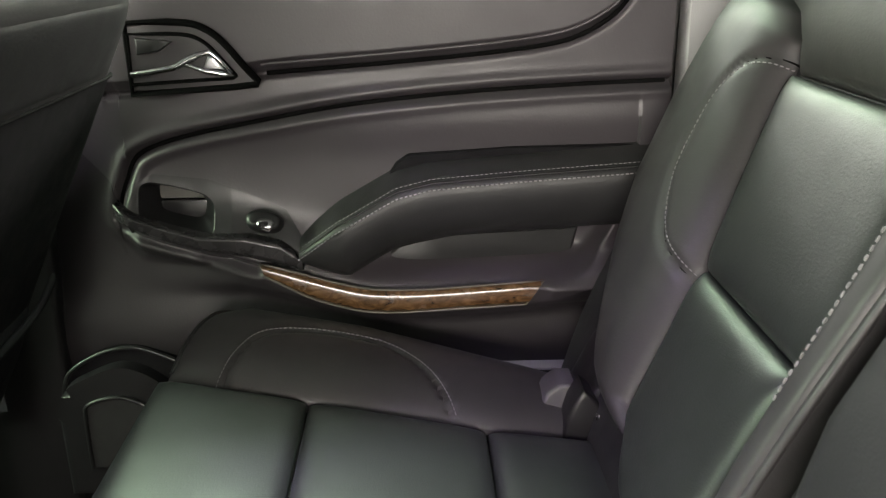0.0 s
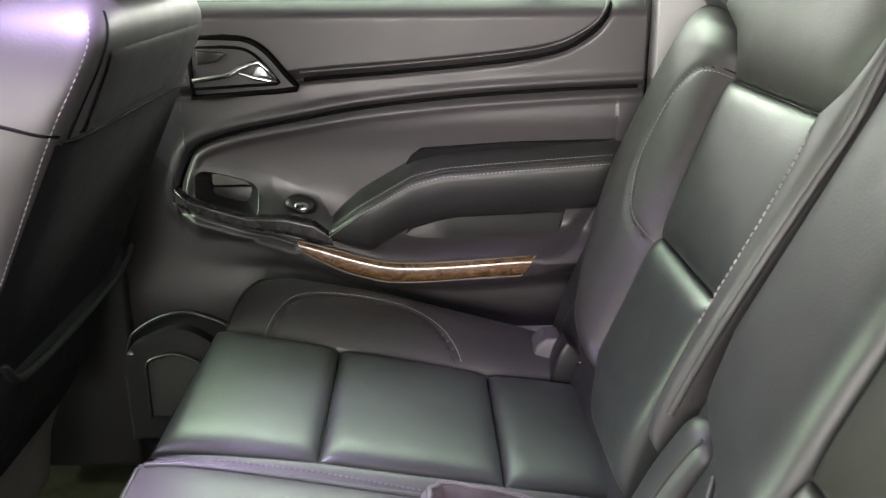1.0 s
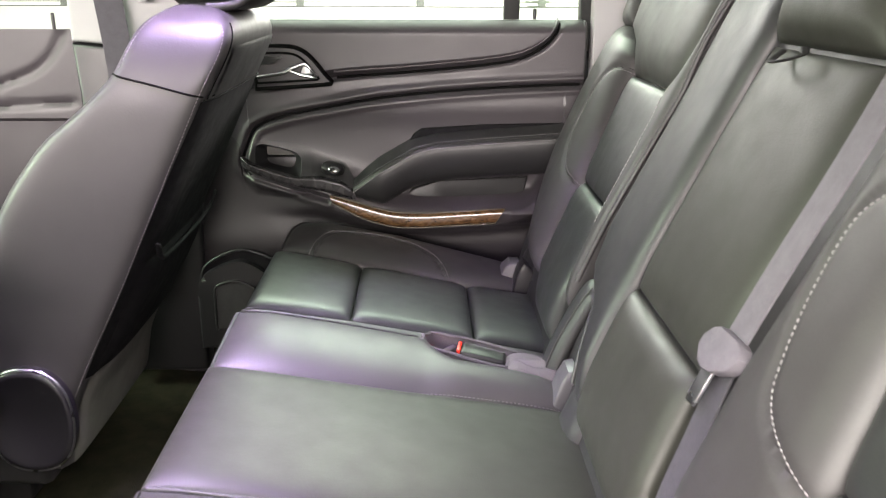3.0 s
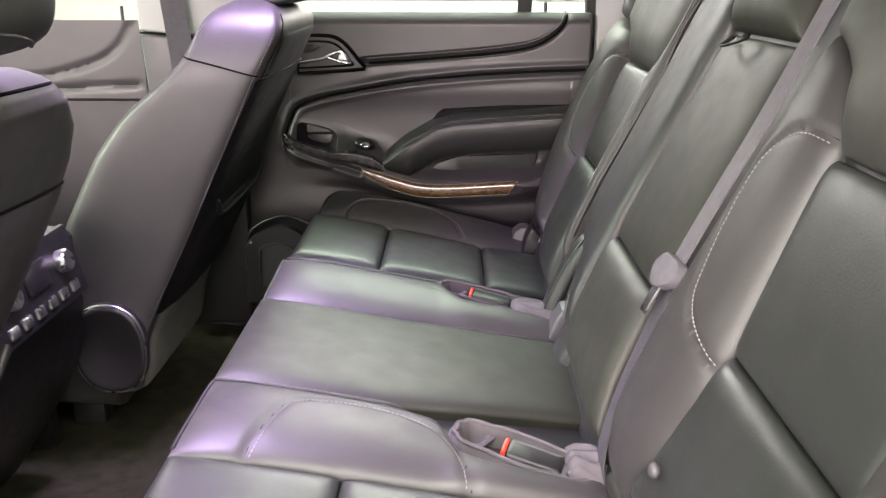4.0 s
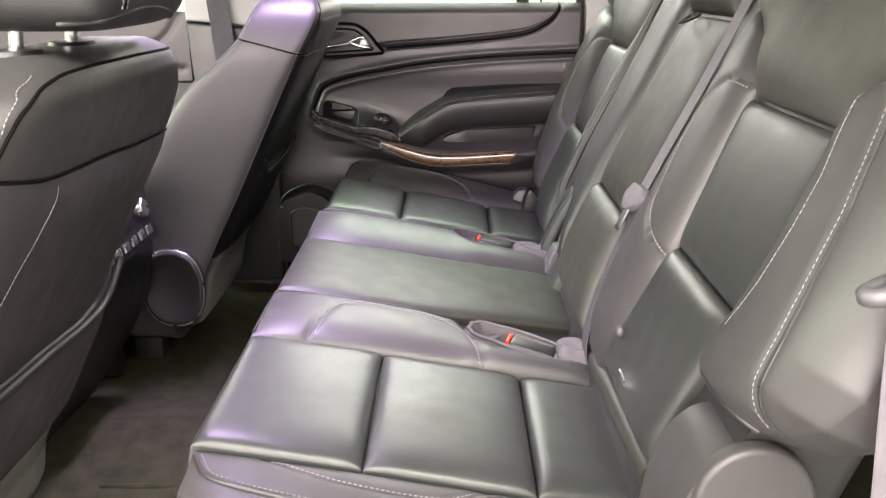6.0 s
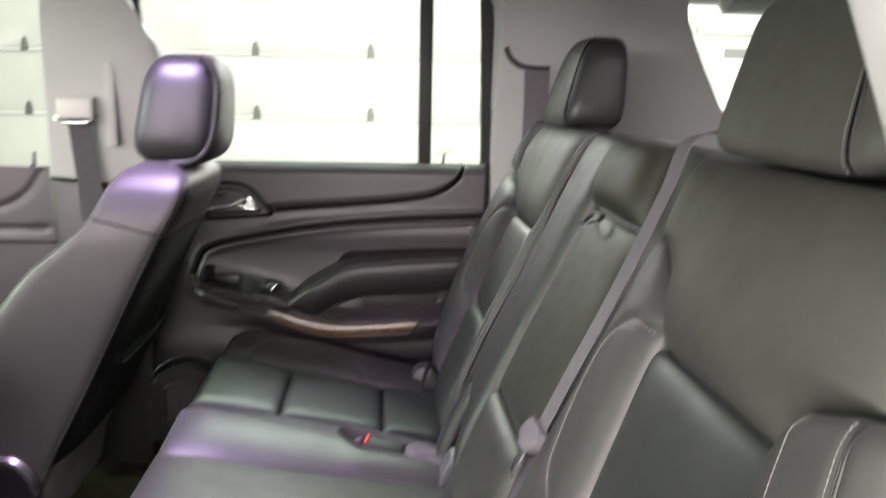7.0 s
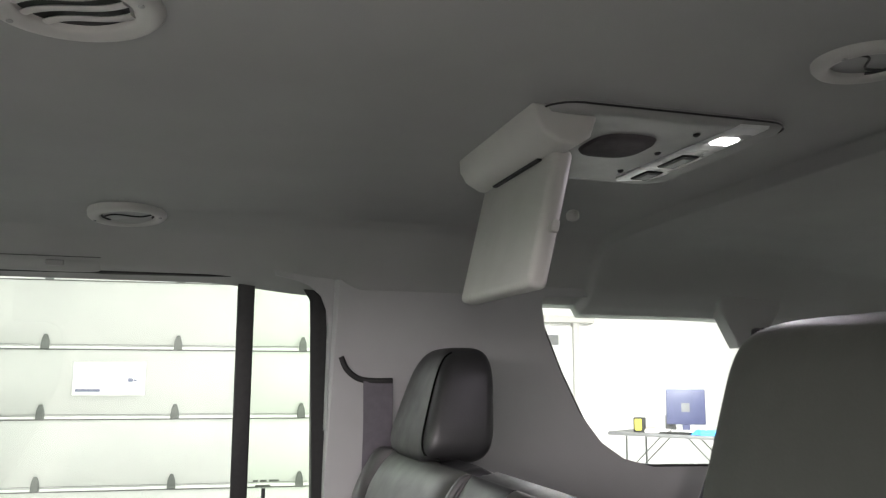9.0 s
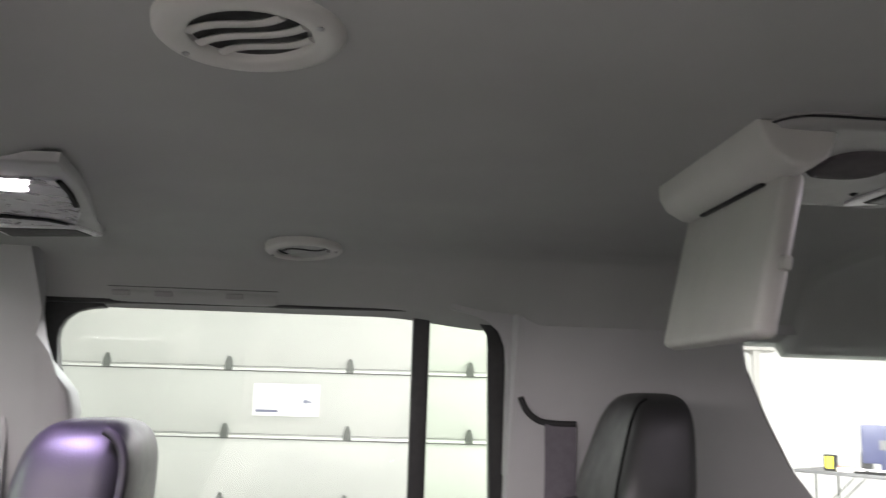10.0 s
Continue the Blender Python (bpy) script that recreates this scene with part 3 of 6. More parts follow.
tube("glass_seal", [Vector((u, 0.807 + lean(v), v)) for u, v in rear_pillar[4:15]], 0.006, RUBBER, cp, "thin black glass seal")
tagged(side_plate("pillar_trim_tail", [(1.280, 1.70), (1.291, 1.66), (1.316, 1.621), (1.347, 1.574), (1.396, 1.580), (1.435, 1.629), (1.447, 1.66), (1.46, 1.70)], 0.785, 0.04, PLATE, bevel=0.010), "grey moulded tail pillar trim", "trim", kind="structure")
tagged(side_plate("window_3", [(0.86, 1.29), (1.9, 1.29), (1.9, 1.70), (0.86, 1.70)], 0.845, 0.004, GLASS, bevel=0), "clear rear quarter window glass", "window", kind="structure").visible_shadow = False

bpillar = [(-0.60, 1.80), (-0.615, 1.55), (-0.637, 1.222), (-0.395, 1.20), (-0.365, 1.40), (-0.358, 1.50), (-0.366, 1.535), (-0.388, 1.562), (-0.412, 1.59), (-0.424, 1.63), (-0.430, 1.67), (-0.425, 1.80)]
tagged(side_plate("pillar_trim_middle", bpillar, 0.765, 0.05, GREYTRIM, bevel=0.014), "pale grey moulded door pillar trim", "trim", kind="structure")

tagged(side_plate("pillar_trim_lower", [(-0.637, 1.22), (-0.60, 0.50), (-0.42, 0.50), (-0.395, 1.198)], 0.768, 0.05, PLASTIC, bevel=0.01), "dark plastic lower door pillar trim", "trim", kind="structure")
win = thing("window_1", (0, 0.86, 1.25), "side window of the far door with black divider bar", "window", kind="structure")
side_plate("divider_bar", [(0.236, 1.235), (0.269, 1.235), (0.265, 1.71), (0.232, 1.71)], 0.86, 0.02, RUBBER, win, bevel=0.004)
side_plate("rear_post", [(0.396, 1.20), (0.434, 1.20), (0.414, 1.66), (0.40, 1.70), (0.37, 1.72), (0.33, 1.70), (0.362, 1.686), (0.378, 1.66)], 0.845, 0.03, RUBBER, win, bevel=0.005)
side_plate("front_post", [(-0.52, 1.20), (-0.405, 1.20), (-0.390, 1.486), (-0.416, 1.577), (-0.422, 1.628), (-0.419, 1.648), (-0.408, 1.667), (-0.39, 1.680), (-0.365, 1.686), (-0.338, 1.689), (-0.338, 1.72), (-0.52, 1.72)], 0.85, 0.03, RUBBER, win, bevel=0.004)
side_plate("top_rail", [(-0.45, 1.694), (0.40, 1.70), (0.40, 1.74), (-0.45, 1.74)], 0.83, 0.05, RUBBER, win, bevel=0.003)
a = side_plate("pane", [(-0.52, 1.18), (0.25, 1.18), (0.25, 1.74), (-0.52, 1.74)], 0.873, 0.004, GLASS, win, bevel=0)
b = side_plate("pane", [(0.25, 1.18), (0.40, 1.18), (0.40, 1.74), (0.25, 1.74)], 0.873, 0.004, GREENGLASS, win, "green tinted fixed pane", bevel=0)
for x, z, w in ((0.280, 1.296, 0.010), (0.294, 1.296, 0.013), (0.312, 1.296, 0.020), (0.285, 1.286, 0.030)):
    side_plate("pane_print", [(x, z), (x + w, z), (x + w, z + 0.004), (x, z + 0.004)], 0.8715, 0.001, STEEL, win, "small grey print", bevel=0)
a.visible_shadow = b.visible_shadow = False
c = tagged(side_plate("window_2", [(-1.4, 1.18), (-0.60, 1.18), (-0.60, 1.76), (-1.4, 1.76)], 0.873, 0.004, GLASS, bevel=0), "clear front door window glass", "window", kind="structure")
c.visible_shadow = False

# near pillar beside the open doorway
near_c = [(0.60, 1.80), (0.60, 0.60), (1.9, 0.60), (1.9, 1.30), (1.0, 1.30), (0.93, 1.52), (0.88, 1.66), (1.9, 1.67), (1.9, 1.80)]
pn = tagged(side_plate("pillar_trim_near", near_c, 0.72, 0.06, GREYTRIM, bevel=0.018, sign=-1), "pale grey moulded pillar trim beside the doorway", "trim", kind="structure")
PILLAR_Z = [0.60, 0.80, 1.10, 1.25, 1.32, 1.40, 1.50, 1.567, 1.60, 1.66, 1.72, 1.78]
PILLAR_X = [0.64, 0.60, 0.54, 0.500, 0.474, 0.443, 0.402, 0.374, 0.358, 0.328, 0.300, 0.270]
PILLAR_SECTION = [(0.30, -0.792), (0.03, -0.786), (0.010, -0.788), (0.002, -0.792), (0.0, -0.799), (0.013, -0.832), (0.026, -0.836), (0.026, -0.840), (0.016, -0.844), (0.014, -0.854), (0.020, -0.864), (0.034, -0.869),
                  (0.034, -0.88), (0.05, -0.924), (0.30, -0.924)]


def near_pillar():
    """The face of the pillar that turns from the cabin to the doorway seal."""
    zs = np.r_[np.linspace(0.60, 1.30, 12), np.linspace(1.33, 1.78, 24)]
    verts = [(float(np.interp(z, PILLAR_Z, PILLAR_X)) + dx, y, float(z)) for z in zs for dx, y in PILLAR_SECTION]
    n = len(PILLAR_SECTION)
    faces = [(i * n + j, i * n + j + 1, (i + 1) * n + j + 1, (i + 1) * n + j) for i in range(len(zs) - 1) for j in range(n - 1)]
    link("pillar_face", verts, faces, GREYTRIM, pn)
    tube("door_seal", [(float(np.interp(z, PILLAR_Z, PILLAR_X)) + 0.036, -0.896, float(z)) for z in zs], 0.010, RUBBER, pn, "black rubber door seal")


near_pillar()

# ---- far door ----
def door_height(x, z):
    """How far the door lining stands in from its base plane."""
    h = np.full(np.shape(x), 0.004)
    pod = smooth_line([(0.42, 1.136), (0.392, 1.135), (0.263, 1.130), (0.12, 1.1215), (-0.024, 1.107), (-0.136, 1.088), (-0.225, 1.070), (-0.283, 1.048), (-0.303, 1.016), (-0.316, 0.97), (-0.298, 0.948), (-0.22, 0.920), (-0.14, 0.896)], 60)
    d = line_distance(x, z, pod)
    h = h - 0.010 * np.exp(-(d / 0.006) ** 2) + 0.004 * np.exp(-((d - 0.012) / 0.008) ** 2)
    # shelf under the cup recess and the switch
    shelf = np.array([(-0.315, 0.965), (-0.29, 0.945), (-0.22, 0.925), (-0.17, 0.925), (-0.13, 0.912), (-0.075, 0.905)])
    zs = np.interp(x, shelf[:, 0], shelf[:, 1])
    inx = 1 / (1 + np.exp(-(x + 0.305) / 0.006)) / (1 + np.exp((x + 0.06) / 0.012))
    t = z - zs
    lip = np.where(t < 0, np.exp(-(t / 0.025) ** 2), np.exp(-(t.clip(0) / 0.045) ** 2))
    shelf_h = 0.029 * inx * lip
    # ridge that carries the wood strip
    zw = np.interp(x, [-0.16, -0.08, 0.003, 0.118, 0.246, 0.40], [0.897, 0.879, 0.857, 0.857, 0.864, 0.88])
    inw = 1 / (1 + np.exp(-(x + 0.2) / 0.03)) / (1 + np.exp((x - 0.40) / 0.03))
    h = h + np.maximum(shelf_h, 0.026 * inw * np.exp(-((z - zw) / 0.034) ** 4))
    # lower part swells outwards, then draws back
    h = h + 0.014 * np.exp(-((z - 0.80) / 0.06) ** 2)
    # hollow under the armrest
    hol = np.exp(-((z - 0.915) / 0.035) ** 4) / (1 + np.exp(-(x - 0.03) / 0.012)) / (1 + np.exp((x - 0.30) / 0.012))
    h = h - 0.016 * hol
    # flare that carries the ridge up to the rear end of the door
    flare = smooth_line([(0.22, 0.872), (0.277, 0.880), (0.305, 0.899), (0.320, 0.926), (0.336, 0.958), (0.36, 1.0)], 30)
    df = line_distance(x, z, flare)
    side = (x - np.interp(z, flare[:, 1], flare[:, 0])) / 0.012
    h = h + 0.028 * np.where(side > 0, np.exp(-(df / 0.06) ** 2), np.exp(-(df / 0.009) ** 2)) * ((z - 0.84) / 0.03).clip(0, 1) * ((x - 0.2) / 0.05).clip(0, 1)
    # soft swell of the middle field and the upper band
    h = h + 0.008 * np.exp(-((z - 1.09) / 0.035) ** 2) * (x > -0.3)
    belt = smooth_line([(-0.42, 1.125), (-0.27, 1.126), (-0.113, 1.149), (0.049, 1.161), (0.189, 1.174), (0.266, 1.187), (0.314, 1.211), (0.337, 1.235), (0.35, 1.26)], 40)
    db = line_distance(x, z, belt)
    h = h - 0.006 * np.exp(-(db / 0.005) ** 2)
    zb = np.interp(x, belt[:, 0], belt[:, 1])
    h = h + 0.014 * ((z - zb - 0.004) / 0.014).clip(0, 1) * (x < 0.345)
    h = h - 0.03 * ((z - 1.235) / 0.03).clip(0, 1) ** 2
    # cup recess
    cup = ((np.abs(x + 0.240) / 0.037) ** 4 + (np.abs(z - 0.977 + 0.25 * (x + 0.240)) / 0.021) ** 4) ** 0.25
    h = np.where(cup < 1.3, h - 0.036 * (1 - ((cup - 0.7) / 0.6).clip(0, 1)), h)
    return h


def door_fn(x, z):
    return np.stack([x, 0.797 - door_height(x, z), z], -1)


door = thing("door_1", (0, 0.84, 0.72), "black vinyl rear door lining with burl wood strip and padded armrest", "car door", kind="structure")
# The boundary climbs at the front to take in the seat's painted shade.
FOOT_X = [-0.46, -0.36, -0.322, -0.316, -0.298, -0.22, -0.14, -0.07, 0.0, 0.10, 0.21, 0.26, 0.30, 0.398]
FOOT_Z = [1.08, 1.055, 1.01, 0.966, 0.944, 0.914, 0.886, 0.858, 0.838, 0.834, 0.838, 0.852, 0.872, 0.90]


def upper_lining(x, s):
    low = np.interp(x, FOOT_X, FOOT_Z)
    return door_fn(x, low + (1.262 - low) * s)


def lower_lining(x, s):
    top = np.interp(x, FOOT_X, FOOT_Z)
    return door_fn(x, 0.60 + (top - 0.60) * s)


grid_mesh("lining", upper_lining, np.linspace(-0.46, 0.398, 400), np.linspace(0, 1, 260), VINYL, door)
grid_mesh("lower_panel", lower_lining, np.linspace(-0.46, 0.398, 300), np.linspace(0, 1, 130), LOWERSHADE, door, "hard plastic lower door panel darkened with painted seat shade")
part("door_end", box_bm((0.396, 0.80, 0.60), (0.404, 0.86, 1.262), 0.002, 1), RUBBER, door, "black rubber door edge")


def on_door(pts, lift=0.0):
    P = np.array(pts, float)
    q = door_fn(P[:, 0], P[:, 1])
    q[:, 1] -= lift
    return q


def armrest():
    xs = np.linspace(-0.082, 0.40, 60)
    top = np.interp(xs, [-0.085, -0.03, 0.046, 0.09, 0.187, 0.40], [0.922, 0.966, 1.010, 1.021, 1.029, 1.043])
    low = np.interp(xs, [-0.085, -0.05, -0.019, 0.043, 0.118, 0.30, 0.40], [0.905, 0.893, 0.885, 0.924, 0.939, 0.950, 0.955])
    verts, faces = [], []
    prof = [(0.0, 1.0, 0.018), (0.5, 1.0, 0.012), (0.85, 1.0, 0.002), (0.96, 0.97, 0), (1.0, 0.90, 0), (1.02, 0.80, 0), (0.99, 0.6, 0), (0.92, 0.4, 0), (0.8, 0.2, 0), (0.62, 0.05, 0), (0.4, 0.0, 0), (0.0, 0.0, 0)]
    for x, t, l in zip(xs, top, low):
        grow = min(1.0, ((x + 0.09) / 0.07)) ** 0.5
        for k, m, up in prof:
            verts.append((x, 0.80 - 0.072 * k * (0.55 + 0.45 * grow), l + (t - l) * m + up))
    n = len(prof)
    for i in range(len(xs) - 1):
        for j in range(n - 1):
            faces.append((i * n + j, i * n + j + 1, (i + 1) * n + j + 1, (i + 1) * n + j))
    faces.append(tuple(range(n)))
    arm = link("armrest", verts, faces, LEATHER, door, "padded black armrest with twin stitching")
    def rim(off_y, off_z):
        return np.array([(x, 0.80 - 0.072 * 0.93 * (0.55 + 0.45 * min(1.0, ((x + 0.09) / 0.07)) ** 0.5) + off_y, t + off_z) for x, t in zip(xs, top)])
    stitching("stitches", [rim(0.0065, 0.0022), rim(-0.0068, -0.008)], arm, r=0.0010)
    tube("seam", rim(-0.001, -0.0008), 0.0012, RUBBER, arm)


armrest()
zt = [(-0.132, 0.911), (-0.072, 0.894), (-0.032, 0.882), (0.01, 0.873), (0.06, 0.871), (0.118, 0.873), (0.238, 0.881)]
zb = [(0.216, 0.847), (0.118, 0.842), (0.06, 0.839), (0.008, 0.840), (-0.032, 0.849), (-0.072, 0.863), (-0.126, 0.893)]


def wood_strip():
    t, b = smooth_line(zt, 24), smooth_line(zb, 24)[::-1]
    t, b = resample(t, 0.008), resample(b, 0.008)
    k = min(len(t), len(b))
    t, b = t[np.linspace(0, len(t) - 1, k).astype(int)], b[np.linspace(0, len(b) - 1, k).astype(int)]
    verts, faces = [], []
    rows = 9
    for i in range(k):
        for j in range(rows):
            s = j / (rows - 1)
            q = t[i] + (b[i] - t[i]) * s
            verts.append((q[0], 0.7520 - 0.008 * (1 - (2 * s - 1) ** 4), q[1]))
    for i in range(k - 1):
        for j in range(rows - 1):
            faces.append((i * rows + j, i * rows + j + 1, (i + 1) * rows + j + 1, (i + 1) * rows + j))
    w = link("wood_strip", verts, faces, WOOD, door, "glossy brown burl wood strip")
    loop = np.vstack([np.column_stack([t[:, 0], np.full(k, 0.7485), t[:, 1]]), np.column_stack([b[::-1, 0], np.full(k, 0.7485), b[::-1, 1]])])
    tube("bright_edge", loop, 0.0018, DULLMETAL, w, "thin dull metal edge", n=8, closed=True, up=(0, 1, 0))


wood_strip()
bz = [(-0.275, 1.213)] + [tuple(q) for q in smooth_line([(-0.225, 1.2135), (-0.195, 1.211), (-0.173, 1.201), (-0.155, 1.184), (-0.136, 1.160), (-0.121, 1.143)], 20)] + [(-0.122, 1.139), (-0.150, 1.136), (-0.275, 1.128)]
bezel = xz_plate("handle_bezel", bz, 0.772, 0.02, VINYL, door, "black plastic door handle surround", 0.005)
inb = [(-0.272, 1.200)] + [tuple(q) for q in smooth_line([(-0.225, 1.2005), (-0.198, 1.198), (-0.180, 1.189), (-0.165, 1.173), (-0.150, 1.154), (-0.146, 1.150)], 18)] + [(-0.150, 1.147), (-0.272, 1.140)]
xz_plate("recess", inb, 0.7700, 0.004, VINYL, bezel, "dark handle recess", 0.0)
tube("recess_joint", [(u, 0.770, v) for u, v in inb], 0.0024, JOINT, bezel, "dark joint round the recess", n=6, closed=True, up=(0, 1, 0))
lever = tube("lever", smooth_line([(-0.270, 0.765, 1.153), (-0.24, 0.757, 1.158), (-0.215, 0.755, 1.163), (-0.200, 0.755, 1.171), (-0.188, 0.756, 1.175)], 24), 0.0042, CHROME, bezel, "chrome door lever", n=8)
tube("lever_loop", [(-0.204, 0.756, 1.166), (-0.190, 0.755, 1.176), (-0.172, 0.755, 1.180), (-0.163, 0.756, 1.172), (-0.150, 0.758, 1.155), (-0.156, 0.758, 1.153), (-0.178, 0.757, 1.157)], 0.0034, CHROME, lever, n=8, closed=True, up=(0, 1, 0))
xz_plate("lever_paddle", [(-0.182, 1.160), (-0.176, 1.174), (-0.168, 1.174), (-0.158, 1.159)], 0.757, 0.006, SATIN, lever, "", 0.002)
xz_plate("lock_rocker", [(-0.262, 1.176), (-0.235, 1.18), (-0.218, 1.192), (-0.262, 1.196)], 0.764, 0.008, GLOSSY, bezel, "", 0.002)
def small_round(name, c, r, mat, parent, label="", e=0.8):
    out = super_ellipse(0, 0, r[0], r[1], 2.4, 28)
    m = Matrix.Translation(c) @ Matrix.Rotation(radians(55), 4, "X") @ Matrix.Rotation(radians(-10), 4, "Z")
    return dome(name, out, lambda u, v, w: tuple(m @ Vector((u, v, w))), [(1.05, -0.010), (1.0, 0.0), (0.92, r[2] * 0.7), (0.7, r[2]), (0.3, r[2] * 1.05)], mat, parent, label)


sw = small_round("window_switch", (-0.124, 0.752, 0.969), (0.023, 0.013, 0.005), GLOSSY, door, "black oval window switch with bright rocker")
small_round("rocker", (-0.121, 0.746, 0.966), (0.012, 0.0075, 0.004), CHROME, sw, "bright switch rocker")
ci = part("cup_insert", box_bm((-0.268, 0.806, 0.984), (-0.196, 0.826, 1.016), 0.004, 2), SKIRT, door, "grey rubber cup liner")
part("liner_floor", box_bm((-0.268, 0.808, 0.952), (-0.196, 0.826, 0.982), 0.004, 2), PLASTIC, ci)
# A flat near-black sheet paints the shade above the armrest.
xz_plate("armrest_shade", [(0.028, 1.006), (0.046, 1.034), (0.062, 1.045), (0.20, 1.053), (0.395, 1.056), (0.395, 1.02), (0.09, 1.01)], 0.780, 0.02, SHADEVINYL, door, "near-black sheet for the shade above the armrest", 0.004)
def switch_fn(x, s):
    lo = np.interp(x, [-0.305, -0.29, -0.22, -0.17, -0.13, -0.078], [0.975, 0.952, 0.932, 0.931, 0.919, 0.909])
    hi = np.interp(x, [-0.305, -0.295, -0.27, -0.20, -0.15, -0.10, -0.078], [0.985, 1.010, 1.022, 1.014, 0.995, 0.972, 0.935])
    z = lo + (hi - lo) * s
    return np.stack([x, 0.797 - door_height(x, z) - 0.0016 * (np.sin(np.pi * s) ** 0.5) * (1 - s ** 6), z], -1)


grid_mesh("switch_panel", switch_fn, np.linspace(-0.304, -0.079, 220), np.linspace(0, 1, 130), GLOSSY, door, "satin black switch panel")
def fascia_fn(u, s):
    """The glossy front of the shelf, from its lip down to the door."""
    top = np.interp(u, [-0.316, -0.292, -0.25, -0.205, -0.15, -0.105, -0.078], [0.990, 0.975, 0.960, 0.947, 0.946, 0.935, 0.914])
    low = np.interp(u, [-0.316, -0.292, -0.25, -0.205, -0.15, -0.105, -0.078], [0.968, 0.958, 0.940, 0.927, 0.917, 0.905, 0.898])
    y = np.interp(s, [0, 0.12, 0.22, 0.7, 0.9, 1.0], [0.772, 0.7525, 0.7500, 0.7515, 0.7560, 0.768]) + 0.02 * ((u + 0.29) / 0.03).clip(-1, 0) ** 2
    return np.stack([u, y, top + (low - top) * ((s - 0.12) / 0.80).clip(-0.02, 1.1)], -1)


grid_mesh("shelf_fascia", fascia_fn, np.linspace(-0.316, -0.078, 60), np.linspace(0, 1, 26), FASCIA, door, "satin black shelf front")
part("pocket_pad", prism_bm([(0.01, 0.885), (0.045, 0.915), (0.10, 0.928), (0.292, 0.940), (0.284, 0.905), (0.262, 0.888), (0.12, 0.882)], lambda u, v, w: Vector((u, 0.800 + w, v)), 0.012, 0.005, 3), LEATHER, door, "soft lined door pocket")
pod_seam = smooth_line([(0.392, 1.135), (0.263, 1.130), (0.12, 1.1215), (-0.024, 1.107), (-0.136, 1.088), (-0.225, 1.070), (-0.283, 1.048), (-0.303, 1.016), (-0.316, 0.97), (-0.298, 0.948)], 90)
tube("panel_seam", on_door(pod_seam, 0.0005), 0.0036, JOINT, door, "narrow black panel joint", n=8)
belt_seam = smooth_line([(-0.113, 1.149), (0.049, 1.161), (0.189, 1.174), (0.266, 1.187), (0.314, 1.211), (0.337, 1.235), (0.346, 1.256)], 60)
tube("belt_lip", on_door(np.array(belt_seam) + np.array([-0.004, 0.0125]), 0.0006), 0.0024, VINYL, door, "raised lip of the window belt", n=8)
tube("panel_seam", on_door(belt_seam, 0.0005), 0.0034, JOINT, door, "narrow black panel joint", n=8)
tube("bezel_joint", [(u, 0.774, v) for u, v in bz], 0.0046, JOINT, bezel, "dark joint round the handle", n=8, closed=True, up=(0, 1, 0))
tube("sill_pin", [(0.30, 0.85, 1.24), (0.30, 0.85, 1.285)], 0.004, PLASTIC, door, "small door lock pin")
tube("belt_seal", [(-0.46, 0.835, 1.252), (0.40, 0.835, 1.252)], 0.012, RUBBER, door, "black window seal")
lip_line = smooth_line([(-0.425, 0.70), (-0.411, 0.745), (-0.369, 0.774), (-0.323, 0.785), (-0.285, 0.774), (-0.254, 0.758), (-0.225, 0.735)], 36)
gap_out = [tuple(p) for p in lip_line] + [(-0.225, 0.56), (-0.425, 0.56)]
# Near-black backing sheet stands in for the shade in the speaker gap.
xz_plate("pod_gap_shade", gap_out, 0.772, 0.012, SHADEVINYL, door, "near-black backing sheet for the shade round the speaker", 0.0)
tube("pod_lip", [(u, 0.770, v) for u, v in lip_line], 0.0032, GLOSSY, door, "satin black speaker lip", n=8)
pod_line = smooth_line([(-0.428, 0.68), (-0.414, 0.727), (-0.378, 0.750), (-0.337, 0.764), (-0.307, 0.757), (-0.280, 0.738), (-0.26, 0.71)], 36)
spk = xz_plate("speaker_pod", [tuple(p) for p in pod_line] + [(-0.26, 0.56), (-0.428, 0.56)], 0.750, 0.05, PLASTIC, door, "black plastic speaker pod", 0.012)
rim_line = smooth_line([(-0.388, 0.609), (-0.387, 0.687), (-0.382, 0.709), (-0.359, 0.719), (-0.334, 0.721), (-0.305, 0.708), (-0.285, 0.69)], 36)
xz_plate("speaker_grille", [tuple(p) for p in rim_line] + [(-0.285, 0.609)], 0.746, 0.008, RUBBER, spk, "black speaker grille", 0.003)
tube("grille_rim", [(u, 0.746, v) for u, v in rim_line], 0.0030, GLOSSY, spk, n=8)
tagged(part("sill_plate", box_bm((0.05, 0.765, 0.738), (0.34, 0.79, 0.743), 0.002, 2), GREYTRIM), "grey plastic door sill plate", "sill plate", kind="structure")

# front door beyond the pillar
fd = thing("door_3", (-1.0, 0.84, 0.72), "black vinyl front door lining", "car door", kind="structure")
def front_fn(x, z):
    belt = smooth_line([(-1.35, 1.10), (-0.95, 1.11), (-0.77, 1.145), (-0.70, 1.185), (-0.665, 1.235)], 30)
    h = 0.004 - 0.006 * np.exp(-(line_distance(x, z, belt) / 0.006) ** 2)
    h = h - 0.006 * np.exp(-(line_distance(x, z, [(-1.35, 1.06), (-0.66, 1.098)]) / 0.006) ** 2) - 0.012 * (z < 1.06)
    return np.stack([x, 0.80 - h, z], -1)
grid_mesh("lining", front_fn, np.linspace(-1.40, -0.64, 90), np.linspace(0.55, 1.245, 90), VINYL, fd)
tube("lock_pin", [(-0.70, 0.85, 1.23), (-0.70, 0.85, 1.275)], 0.004, PLASTIC, fd)

